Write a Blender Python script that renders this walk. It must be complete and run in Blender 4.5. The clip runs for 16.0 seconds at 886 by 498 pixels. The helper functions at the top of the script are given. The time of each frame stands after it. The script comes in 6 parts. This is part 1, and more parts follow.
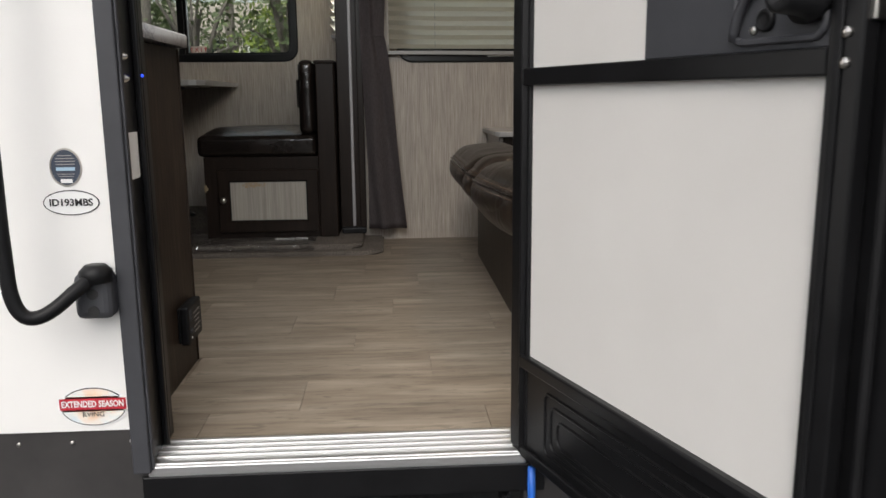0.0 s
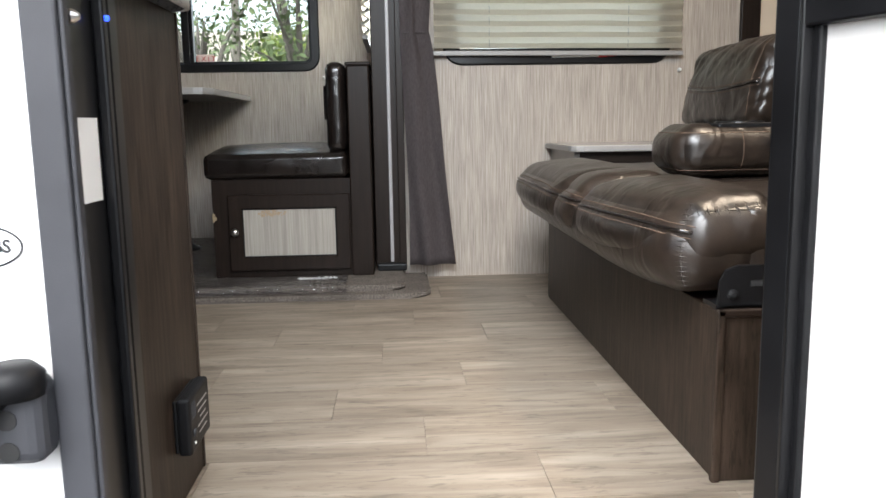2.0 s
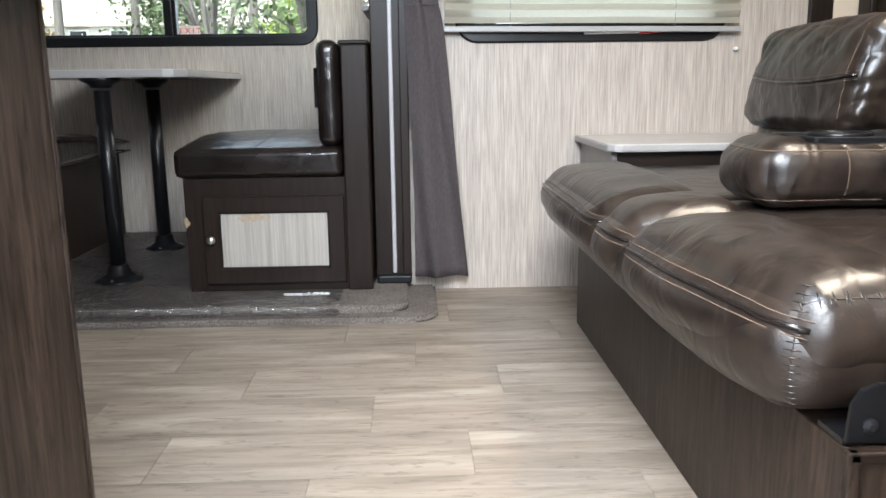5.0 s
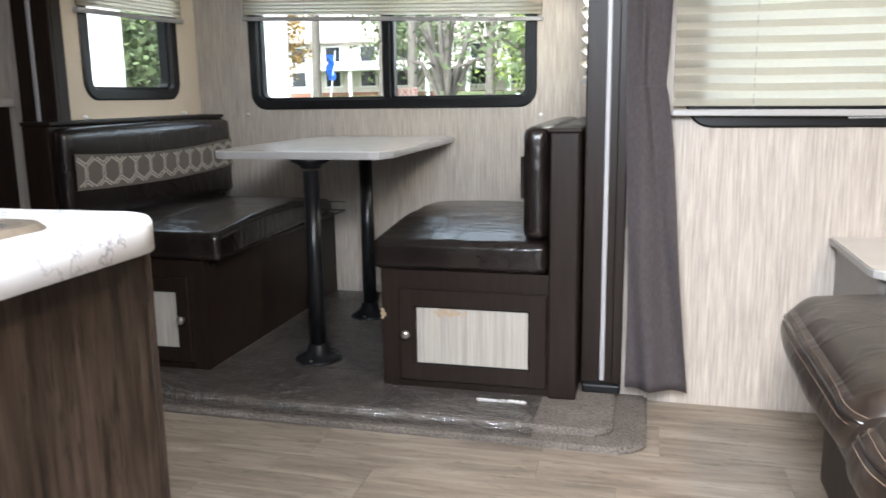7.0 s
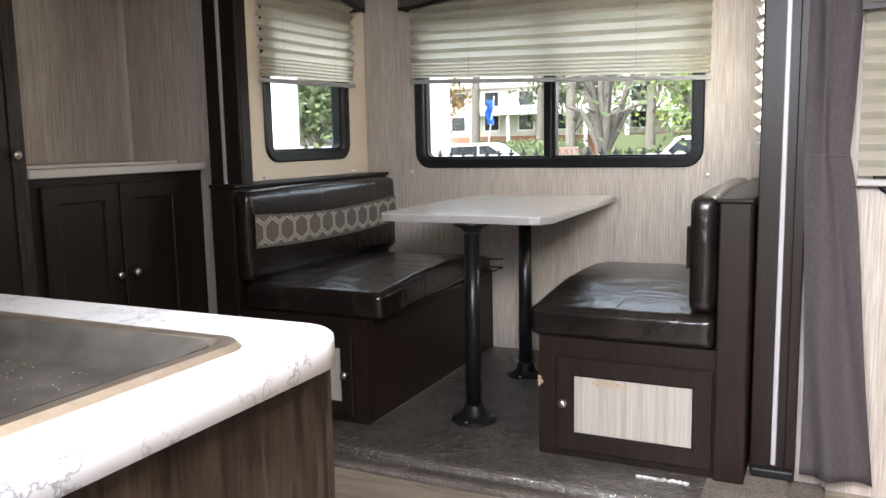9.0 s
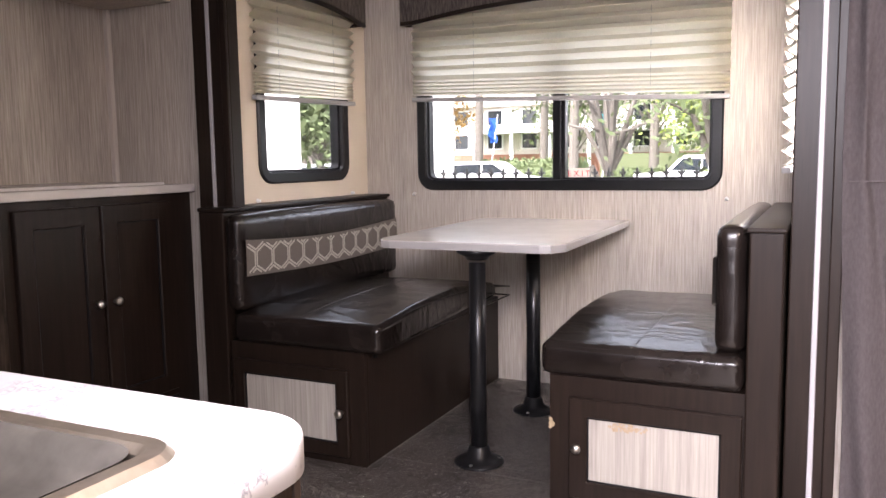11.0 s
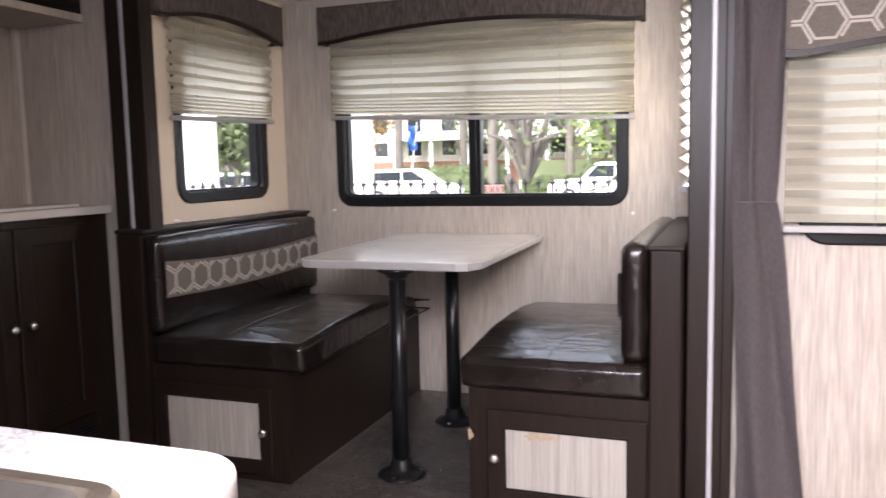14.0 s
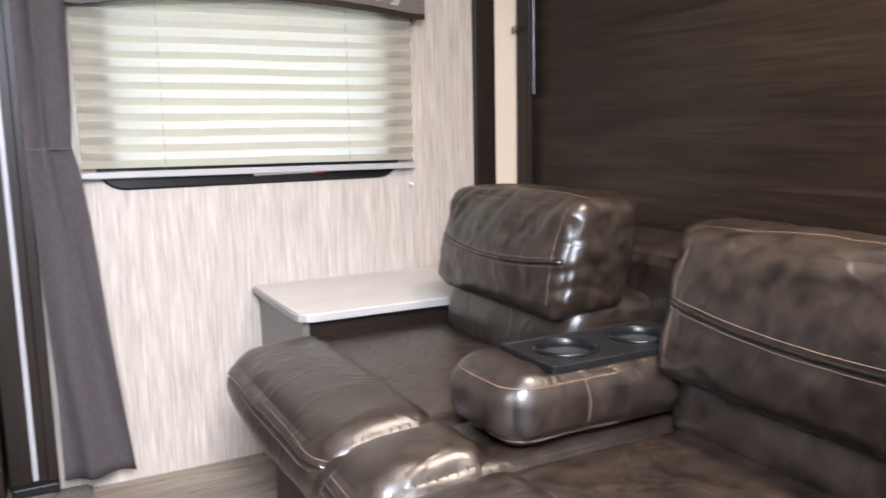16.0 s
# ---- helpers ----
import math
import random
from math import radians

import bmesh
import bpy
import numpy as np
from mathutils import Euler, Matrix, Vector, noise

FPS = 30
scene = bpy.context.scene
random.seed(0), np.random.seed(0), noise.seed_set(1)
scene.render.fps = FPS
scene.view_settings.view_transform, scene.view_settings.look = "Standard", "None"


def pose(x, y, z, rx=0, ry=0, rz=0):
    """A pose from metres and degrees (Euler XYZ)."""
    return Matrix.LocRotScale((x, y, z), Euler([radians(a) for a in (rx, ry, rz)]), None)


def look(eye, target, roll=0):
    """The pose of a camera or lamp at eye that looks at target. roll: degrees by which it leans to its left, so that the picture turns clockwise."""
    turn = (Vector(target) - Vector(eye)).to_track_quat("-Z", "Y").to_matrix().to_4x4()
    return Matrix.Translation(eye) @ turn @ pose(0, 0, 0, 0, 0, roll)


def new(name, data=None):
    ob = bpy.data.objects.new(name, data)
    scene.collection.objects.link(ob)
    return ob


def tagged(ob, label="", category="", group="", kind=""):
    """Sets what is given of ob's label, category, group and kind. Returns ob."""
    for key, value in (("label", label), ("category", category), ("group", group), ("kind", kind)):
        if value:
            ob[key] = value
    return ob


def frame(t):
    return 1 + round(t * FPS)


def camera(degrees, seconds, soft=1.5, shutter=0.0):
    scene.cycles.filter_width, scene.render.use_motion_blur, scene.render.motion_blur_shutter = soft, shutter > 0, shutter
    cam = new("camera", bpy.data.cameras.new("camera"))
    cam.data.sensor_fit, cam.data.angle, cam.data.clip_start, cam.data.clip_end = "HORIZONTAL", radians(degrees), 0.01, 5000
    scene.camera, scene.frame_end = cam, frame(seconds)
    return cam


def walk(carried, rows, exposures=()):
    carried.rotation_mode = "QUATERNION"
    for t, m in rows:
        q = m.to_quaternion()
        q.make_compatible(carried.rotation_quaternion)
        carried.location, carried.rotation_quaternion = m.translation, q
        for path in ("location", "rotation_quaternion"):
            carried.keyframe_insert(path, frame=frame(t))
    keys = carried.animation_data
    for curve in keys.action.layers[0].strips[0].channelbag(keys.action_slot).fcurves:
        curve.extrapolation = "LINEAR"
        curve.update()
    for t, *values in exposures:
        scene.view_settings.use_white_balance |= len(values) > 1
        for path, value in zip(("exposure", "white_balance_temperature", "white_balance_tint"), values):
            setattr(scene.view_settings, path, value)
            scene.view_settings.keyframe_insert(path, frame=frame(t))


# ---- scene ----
cam = camera(58.1, 16.0, soft=1.5, shutter=0.3)
PATH = [
    (0, (0.536, 0.626, 0.688), (0.663, 2.585, 0.31), -0.5),
    (0.5, (0.481, 0.781, 0.67), (0.59, 2.75, 0.34), -0.4),
    (1, (0.438, 1.013, 0.645), (0.55, 2.987, 0.349), -0.7),
    (1.5, (0.372, 1.173, 0.627), (0.486, 3.148, 0.335), -0.7),
    (2, (0.376, 1.29, 0.617), (0.492, 3.263, 0.306), -0.9),
    (2.5, (0.465, 1.452, 0.615), (0.583, 3.416, 0.261), -0.6),
    (3, (0.491, 1.568, 0.64), (0.615, 3.525, 0.25), -0.6),
    (5.3, (0.415, 1.768, 0.708), (0.453, 3.727, 0.306), -0.7),
    (5.5, (0.406, 1.783, 0.709), (0.416, 3.744, 0.314), -0.6),
    (6, (0.409, 1.9, 0.715), (0.305, 3.858, 0.32), -0.6),
    (6.5, (0.477, 2.024, 0.856), (0.187, 3.964, 0.463), -0.9),
    (7, (0.472, 2.054, 0.94), (-0.016, 3.957, 0.565), -0.8),
    (7.5, (0.456, 2.068, 0.984), (-0.227, 3.912, 0.621), -0.9),
    (8, (0.459, 2.059, 1.008), (-0.327, 3.867, 0.672), -0.9),
    (8.5, (0.453, 2.06, 1.012), (-0.378, 3.855, 0.715), -1.0),
    (9, (0.455, 2.055, 1.015), (-0.398, 3.845, 0.749), -1.1),
    (11.3, (0.346, 2.251, 1.034), (-0.518, 4.042, 0.816), -0.9),
    (11.5, (0.332, 2.263, 1.049), (-0.54, 4.05, 0.836), -1.1),
    (12, (0.329, 2.273, 1.068), (-0.537, 4.064, 0.863), -1.1),
    (12.5, (0.376, 2.278, 1.08), (-0.489, 4.069, 0.873), -1.1),
    (13, (0.422, 2.244, 1.083), (-0.438, 4.038, 0.877), -1.1),
    (13.5, (0.427, 2.22, 1.095), (-0.417, 4.022, 0.887), -1.0),
    (14, (0.409, 2.16, 1.074), (-0.271, 4.029, 0.865), -1.2),
    (14.5, (0.407, 2.117, 1.043), (0.124, 4.085, 0.832), -1.2),
    (15, (0.412, 2.104, 1.006), (0.647, 4.08, 0.804), -1.2),
    (15.5, (0.358, 2.14, 1.019), (1.01, 4.016, 0.778), -1.1),
    (16, (0.414, 2.115, 0.992), (1.319, 3.874, 0.694), -1.2),
]

EXPOSURES = [(0, 0.57, 6500, 10), (1, 1.0, 6400, 10), (2, 2.0, 6100, 9), (3, 2.5, 5850, 8), (6, 2.65, 5750, 8), (7.5, 2.85, 6050, 12), (9, 2.9, 6150, 15), (11.5, 3.3, 6450, 28), (13.5, 3.2, 6450, 28), (14, 2.95, 6300, 25), (14.5, 2.6, 6150, 20), (15, 2.6, 5900, 17), (16, 2.95, 5800, 15)]
walk(cam, [(t, look(eye, target, roll)) for t, eye, target, roll in PATH], EXPOSURES)

# ---- light ----
world = bpy.data.worlds.new("overcast_sky")
scene.world = world
world.use_nodes = True
wn = world.node_tree
sky = wn.nodes.new("ShaderNodeTexSky")
sky.sky_type = "NISHITA"
sky.sun_disc = False
sky.sun_elevation = radians(48)
sky.sun_rotation = radians(200)
sky.dust_density = 4.0
sky.ozone_density = 1.0
grey = wn.nodes.new("ShaderNodeHueSaturation")
grey.inputs["Saturation"].default_value = 0.3
wn.links.new(sky.outputs["Color"], grey.inputs["Color"])
wn.links.new(grey.outputs["Color"], wn.nodes["Background"].inputs["Color"])
wn.nodes["Background"].inputs["Strength"].default_value = 0.15

sun_data = bpy.data.lights.new("sun", "SUN")
sun_data.energy = 0.6
sun_data.angle = radians(60)
sun_data.color = (1.0, 0.95, 0.88)
sun = new("sun", sun_data)
sun.matrix_world = look((0, 0, 30), (6, 19, 30 - 22.2))


# one warm ceiling light, and the sky's light in the upper half of the open doorway
LIGHTS = [(1.42, 2.80, 2.02)]
for lx, ly, lz in LIGHTS:
    ld = bpy.data.lights.new("ceiling_lamp", "AREA")
    ld.shape, ld.size = "DISK", 0.2
    ld.energy = 6.0
    ld.color = (1.0, 0.80, 0.58)
    lo = new("ceiling_lamp", ld)
    lo.matrix_world = look((lx, ly, lz - 0.03), (lx, ly, 0))
ld = bpy.data.lights.new("doorway_daylight", "AREA")
ld.shape, ld.size, ld.size_y = "RECTANGLE", 0.68, 0.50
ld.energy = 6.2
ld.spread = radians(126)
ld.color = (0.94, 0.98, 1.0)
lo = new("doorway_daylight", ld)
lo.matrix_world = look((0.43, 2.085, 1.56), (0.55, 4.4, 0.42))
# the sky's light in the dinette's side window, behind its blind
ld = bpy.data.lights.new("window_daylight", "AREA")
ld.shape, ld.size, ld.size_y = "RECTANGLE", 0.48, 0.56
ld.energy = 4.8
ld.color = (0.96, 0.99, 1.0)
lo = new("window_daylight", ld)
lo.matrix_world = look((0.318, 5.09, 1.275), (-1.0, 5.09, 1.275))


# ---- builders ----
from mathutils.bvhtree import BVHTree


OFFSET = Vector((0, 0, 0))  # where the group being built stands


def mesh_object(name, bm, material, smooth=False):
    me = bpy.data.meshes.new(name)
    if OFFSET.length:
        bmesh.ops.translate(bm, vec=OFFSET, verts=bm.verts[:])
    bm.normal_update()
    bm.to_mesh(me)
    bm.free()
    me.materials.append(material)
    if smooth:
        for p in me.polygons:
            p.use_smooth = True
    return new(name, me)


def thing(name, loc, label, category, group="", kind=""):
    ob = new(name)
    ob.location = Vector(loc) + OFFSET
    ob.empty_display_size = 0.05
    return tagged(ob, label, category, group, kind)


def part(name, bm, material, parent, label="", smooth=False):
    """One mesh, modelled in world places, under a thing or a part."""
    ob = mesh_object(name, bm, material, smooth)
    ob.parent = parent
    if parent.type == "EMPTY":
        ob.matrix_parent_inverse = Matrix.Translation(-Vector(parent.location))
    if label:
        ob["label"] = label
    return ob


def solid(name, bm, material, label, category, group="", kind="", smooth=False):
    return tagged(mesh_object(name, bm, material, smooth), label, category, group, kind)


def boxes(*bs, bevel=0.0, seg=2):
    bm = bmesh.new()
    for x0, x1, y0, y1, z0, z1 in bs:
        vs = [bm.verts.new((x, y, z)) for x in (x0, x1) for y in (y0, y1) for z in (z0, z1)]
        for f in ((0, 1, 3, 2), (4, 6, 7, 5), (0, 4, 5, 1), (2, 3, 7, 6), (0, 2, 6, 4), (1, 5, 7, 3)):
            bm.faces.new([vs[i] for i in f])
    if bevel:
        bmesh.ops.bevel(bm, geom=bm.edges[:], offset=bevel, segments=seg, affect="EDGES", profile=0.5)
    bmesh.ops.recalc_face_normals(bm, faces=bm.faces[:])
    return bm


def swap(bm, order):
    """Re-order the axes of a bmesh: order 'yxz' puts the old y into x."""
    idx = ["xyz".index(c) for c in order]
    for v in bm.verts:
        c = v.co.copy()
        v.co = (c[idx[0]], c[idx[1]], c[idx[2]])
    bmesh.ops.recalc_face_normals(bm, faces=bm.faces[:])
    return bm


def place(bm, m):
    bmesh.ops.transform(bm, matrix=m, verts=bm.verts[:])
    return bm


def slab_with_holes(a0, a1, z0, z1, d0, d1, holes):
    """A wall in the a-z plane, d0 to d1 thick, with rectangular holes (a0, a1, z0, z1)."""
    holes = [(max(h[0], a0), min(h[1], a1), max(h[2], z0), min(h[3], z1)) for h in holes]
    ca = sorted({a0, a1, *[h[0] for h in holes], *[h[1] for h in holes]})
    cz = sorted({z0, z1, *[h[2] for h in holes], *[h[3] for h in holes]})
    keep = [[not any(h[0] <= (ca[i] + ca[i + 1]) / 2 <= h[1] and h[2] <= (cz[j] + cz[j + 1]) / 2 <= h[3] for h in holes)
             for j in range(len(cz) - 1)] for i in range(len(ca) - 1)]
    bm = bmesh.new()
    made = {}

    def v(i, j, d):
        if (i, j, d) not in made:
            made[i, j, d] = bm.verts.new((ca[i], d0 if d == 0 else d1, cz[j]))
        return made[i, j, d]

    ni, nj = len(ca) - 1, len(cz) - 1
    for i in range(ni):
        for j in range(nj):
            if not keep[i][j]:
                continue
            for d in (0, 1):
                bm.faces.new([v(i, j, d), v(i + 1, j, d), v(i + 1, j + 1, d), v(i, j + 1, d)])
            for di, dj, e in ((-1, 0, ((0, 0), (0, 1))), (1, 0, ((1, 0), (1, 1))), (0, -1, ((0, 0), (1, 0))), (0, 1, ((0, 1), (1, 1)))):
                p, q = i + di, j + dj
                if not (0 <= p < ni and 0 <= q < nj) or not keep[p][q]:
                    (a, b), (c, d) = e
                    bm.faces.new([v(i + a, j + b, 0), v(i + c, j + d, 0), v(i + c, j + d, 1), v(i + a, j + b, 1)])
    bmesh.ops.recalc_face_normals(bm, faces=bm.faces[:])
    return bm


def round_loop(a0, a1, z0, z1, r, n=7):
    pts = []
    for cx, cz, s in ((a1 - r, z1 - r, 0), (a0 + r, z1 - r, 90), (a0 + r, z0 + r, 180), (a1 - r, z0 + r, 270)):
        for k in range(n):
            t = radians(s + 90 * k / (n - 1))
            pts.append((cx + r * math.cos(t), cz + r * math.sin(t)))
    return pts


def ring(a0, a1, z0, z1, r, w, d0, d1, chamfer=0.004):
    """A rounded frame in the a-z plane, w wide, from depth d0 (its face) to d1."""
    s = 1 if d1 > d0 else -1
    loops = [(0, d1), (0, d0 + s * chamfer), (chamfer, d0), (w - chamfer, d0), (w, d0 + s * chamfer), (w, d1)]
    bm = bmesh.new()
    rows = []
    for inset, d in loops:
        rows.append([bm.verts.new((a, d, z)) for a, z in round_loop(a0 + inset, a1 - inset, z0 + inset, z1 - inset, max(r - inset, 0.004))])
    rows.append(rows[0])
    for p, q in zip(rows, rows[1:]):
        for k in range(len(p)):
            bm.faces.new([p[k], p[(k + 1) % len(p)], q[(k + 1) % len(p)], q[k]])
    bmesh.ops.recalc_face_normals(bm, faces=bm.faces[:])
    return bm


def prism(points, d0, d1, bevel=0.0, seg=2):
    """A flat outline (a, z) pulled from depth d0 to d1 along y."""
    bm = bmesh.new()
    lo = [bm.verts.new((a, d0, z)) for a, z in points]
    hi = [bm.verts.new((a, d1, z)) for a, z in points]
    f0 = bm.faces.new(lo)
    f1 = bm.faces.new(hi[::-1])
    n = len(points)
    for k in range(n):
        bm.faces.new([lo[k], hi[k], hi[(k + 1) % n], lo[(k + 1) % n]])
    if bevel:
        bmesh.ops.bevel(bm, geom=[e for f in (f0, f1) for e in f.edges], offset=bevel, segments=seg, affect="EDGES")
    bmesh.ops.recalc_face_normals(bm, faces=bm.faces[:])
    return bm


def cushion(x0, x1, y0, y1, z0, z1, r, puff=(0, 0, 0), n=14, wrinkle=0.003, scale=9.0, shape=None):
    """A soft block with rounded edges, bulging sides and slight creases."""
    c = Vector(((x0 + x1) / 2, (y0 + y1) / 2, (z0 + z1) / 2))
    h = Vector(((x1 - x0) / 2, (y1 - y0) / 2, (z1 - z0) / 2))
    r = min(r, h.x * 0.98, h.y * 0.98, h.z * 0.98)
    ts = [math.sin(math.pi / 2 * (-1 + 2 * i / n)) for i in range(n + 1)]
    bm = bmesh.new()
    made = {}

    def vert(i, j, k):
        if (i, j, k) in made:
            return made[i, j, k]
        u = Vector((ts[i], ts[j], ts[k]))
        p = Vector((u.x * h.x, u.y * h.y, u.z * h.z))
        q = Vector([max(-(h[m] - r), min(h[m] - r, p[m])) for m in range(3)])
        d = p - q
        if d.length > 1e-9:
            d = d.normalized() * r
        p = q + d
        for m in range(3):
            a, b = [w for w in range(3) if w != m]
            p[m] += puff[m] * u[m] * (1 - u[a] ** 2) * (1 - u[b] ** 2)
        w = p + c
        if wrinkle:
            g = noise.noise(w * scale) * 0.7 + noise.noise(w * scale * 2.7) * 0.4
            w += d.normalized() * g * wrinkle if d.length > 1e-9 else Vector((0, 0, 0))
        if shape:
            w = shape(w)
        made[i, j, k] = bm.verts.new(w)
        return made[i, j, k]

    for a in range(n):
        for b in range(n):
            for e in (0, n):
                for o in range(3):
                    quad = []
                    for p, q in ((a, b), (a + 1, b), (a + 1, b + 1), (a, b + 1)):
                        idx = [p, q]
                        idx.insert(o, e)
                        quad.append(vert(*idx))
                    bm.faces.new(quad)
    bmesh.ops.recalc_face_normals(bm, faces=bm.faces[:])
    return bm


def tube(points, r, n=8, closed=False):
    """A round bar along a line of places; r is one radius or one for each place."""
    pts = [Vector(p) for p in points]
    rs = r if isinstance(r, (list, tuple)) else [r] * len(pts)
    bm = bmesh.new()
    rows = []
    up = Vector((0.13, 0.21, 0.97)).normalized()
    m = len(pts)
    for i, p in enumerate(pts):
        a = pts[(i - 1) % m] if closed or i else p
        b = pts[(i + 1) % m] if closed or i < m - 1 else p
        t = (b - a).normalized()
        side = t.cross(up)
        if side.length < 0.1:
            side = t.cross(Vector((1, 0, 0)))
        side.normalize()
        other = side.cross(t)
        rows.append([bm.verts.new(p + (side * math.cos(2 * math.pi * k / n) + other * math.sin(2 * math.pi * k / n)) * rs[i]) for k in range(n)])
    pairs = list(zip(rows, rows[1:]))
    if closed:
        pairs.append((rows[-1], rows[0]))
    for p, q in pairs:
        for k in range(n):
            bm.faces.new([p[k], p[(k + 1) % n], q[(k + 1) % n], q[k]])
    if not closed:
        bm.faces.new(rows[0][::-1])
        bm.faces.new(rows[-1])
    bmesh.ops.recalc_face_normals(bm, faces=bm.faces[:])
    return bm


def lathe(profile, centre, n=24, axis="z", caps=True):
    """A turned shape: rows of (radius, height) about an axis through centre."""
    bm = bmesh.new()
    rows = []
    for rad, hh in profile:
        row = []
        for k in range(n):
            t = 2 * math.pi * k / n
            a, b = rad * math.cos(t), rad * math.sin(t)
            o = {"z": (a, b, hh), "y": (a, hh, b), "x": (hh, a, b)}[axis]
            row.append(bm.verts.new(Vector(centre) + Vector(o)))
        rows.append(row)
    for p, q in zip(rows, rows[1:]):
        for k in range(n):
            bm.faces.new([p[k], p[(k + 1) % n], q[(k + 1) % n], q[k]])
    if caps:
        bm.faces.new(rows[0][::-1])
        bm.faces.new(rows[-1])
    bmesh.ops.recalc_face_normals(bm, faces=bm.faces[:])
    return bm


def bezier(p0, p1, p2, p3, n=10):
    out = []
    for i in range(n + 1):
        t = i / n
        out.append(tuple(Vector(p0) * (1 - t) ** 3 + Vector(p1) * 3 * t * (1 - t) ** 2 + Vector(p2) * 3 * t * t * (1 - t) + Vector(p3) * t ** 3))
    return out


def join(*bms):
    out = bmesh.new()
    for b in bms:
        me = bpy.data.meshes.new("tmp")
        b.to_mesh(me)
        b.free()
        out.from_mesh(me)
        bpy.data.meshes.remove(me)
    return out


def text_bm(words, size, bold=0.0, extrude=0.0004):
    cu = bpy.data.curves.new("letters", "FONT")
    cu.body, cu.size, cu.align_x, cu.align_y, cu.extrude, cu.offset = words, size, "CENTER", "CENTER", extrude, bold
    cu.resolution_u = 3
    ob = bpy.data.objects.new("letters", cu)
    scene.collection.objects.link(ob)
    bpy.context.view_layer.update()
    me = bpy.data.meshes.new_from_object(ob.evaluated_get(bpy.context.evaluated_depsgraph_get()))
    bm = bmesh.new()
    bm.from_mesh(me)
    bpy.data.objects.remove(ob)
    bpy.data.curves.remove(cu)
    bpy.data.meshes.remove(me)
    return bm


# ---- materials ----
def material(name, colour, rough=0.5, metal=0.0, spec=0.5):
    m = bpy.data.materials.new(name)
    m.use_nodes = True
    b = m.node_tree.nodes["Principled BSDF"]
    b.inputs["Base Color"].default_value = (*colour, 1)
    b.inputs["Roughness"].default_value = rough
    b.inputs["Metallic"].default_value = metal
    b.inputs["Specular IOR Level"].default_value = spec
    return m


def add(m, kind, **values):
    n = m.node_tree.nodes.new(kind)
    for k, v in values.items():
        n.inputs[k.replace("_", " ")].default_value = v
    return n


def wire(m, a, ao, b, bi):
    m.node_tree.links.new(a.outputs[ao], b.inputs[bi])


def coords(m, scale, rot=(0, 0, 0)):
    g = add(m, "ShaderNodeTexCoord")
    mp = add(m, "ShaderNodeMapping")
    mp.inputs["Scale"].default_value = scale
    mp.inputs["Rotation"].default_value = rot
    wire(m, g, "Object", mp, "Vector")
    return mp


def ramp(m, stops):
    r = add(m, "ShaderNodeValToRGB")
    e = r.color_ramp.elements
    while len(e) < len(stops):
        e.new(0.5)
    for el, (p, c) in zip(e, stops):
        el.position = p
        el.color = (*c, 1)
    return r


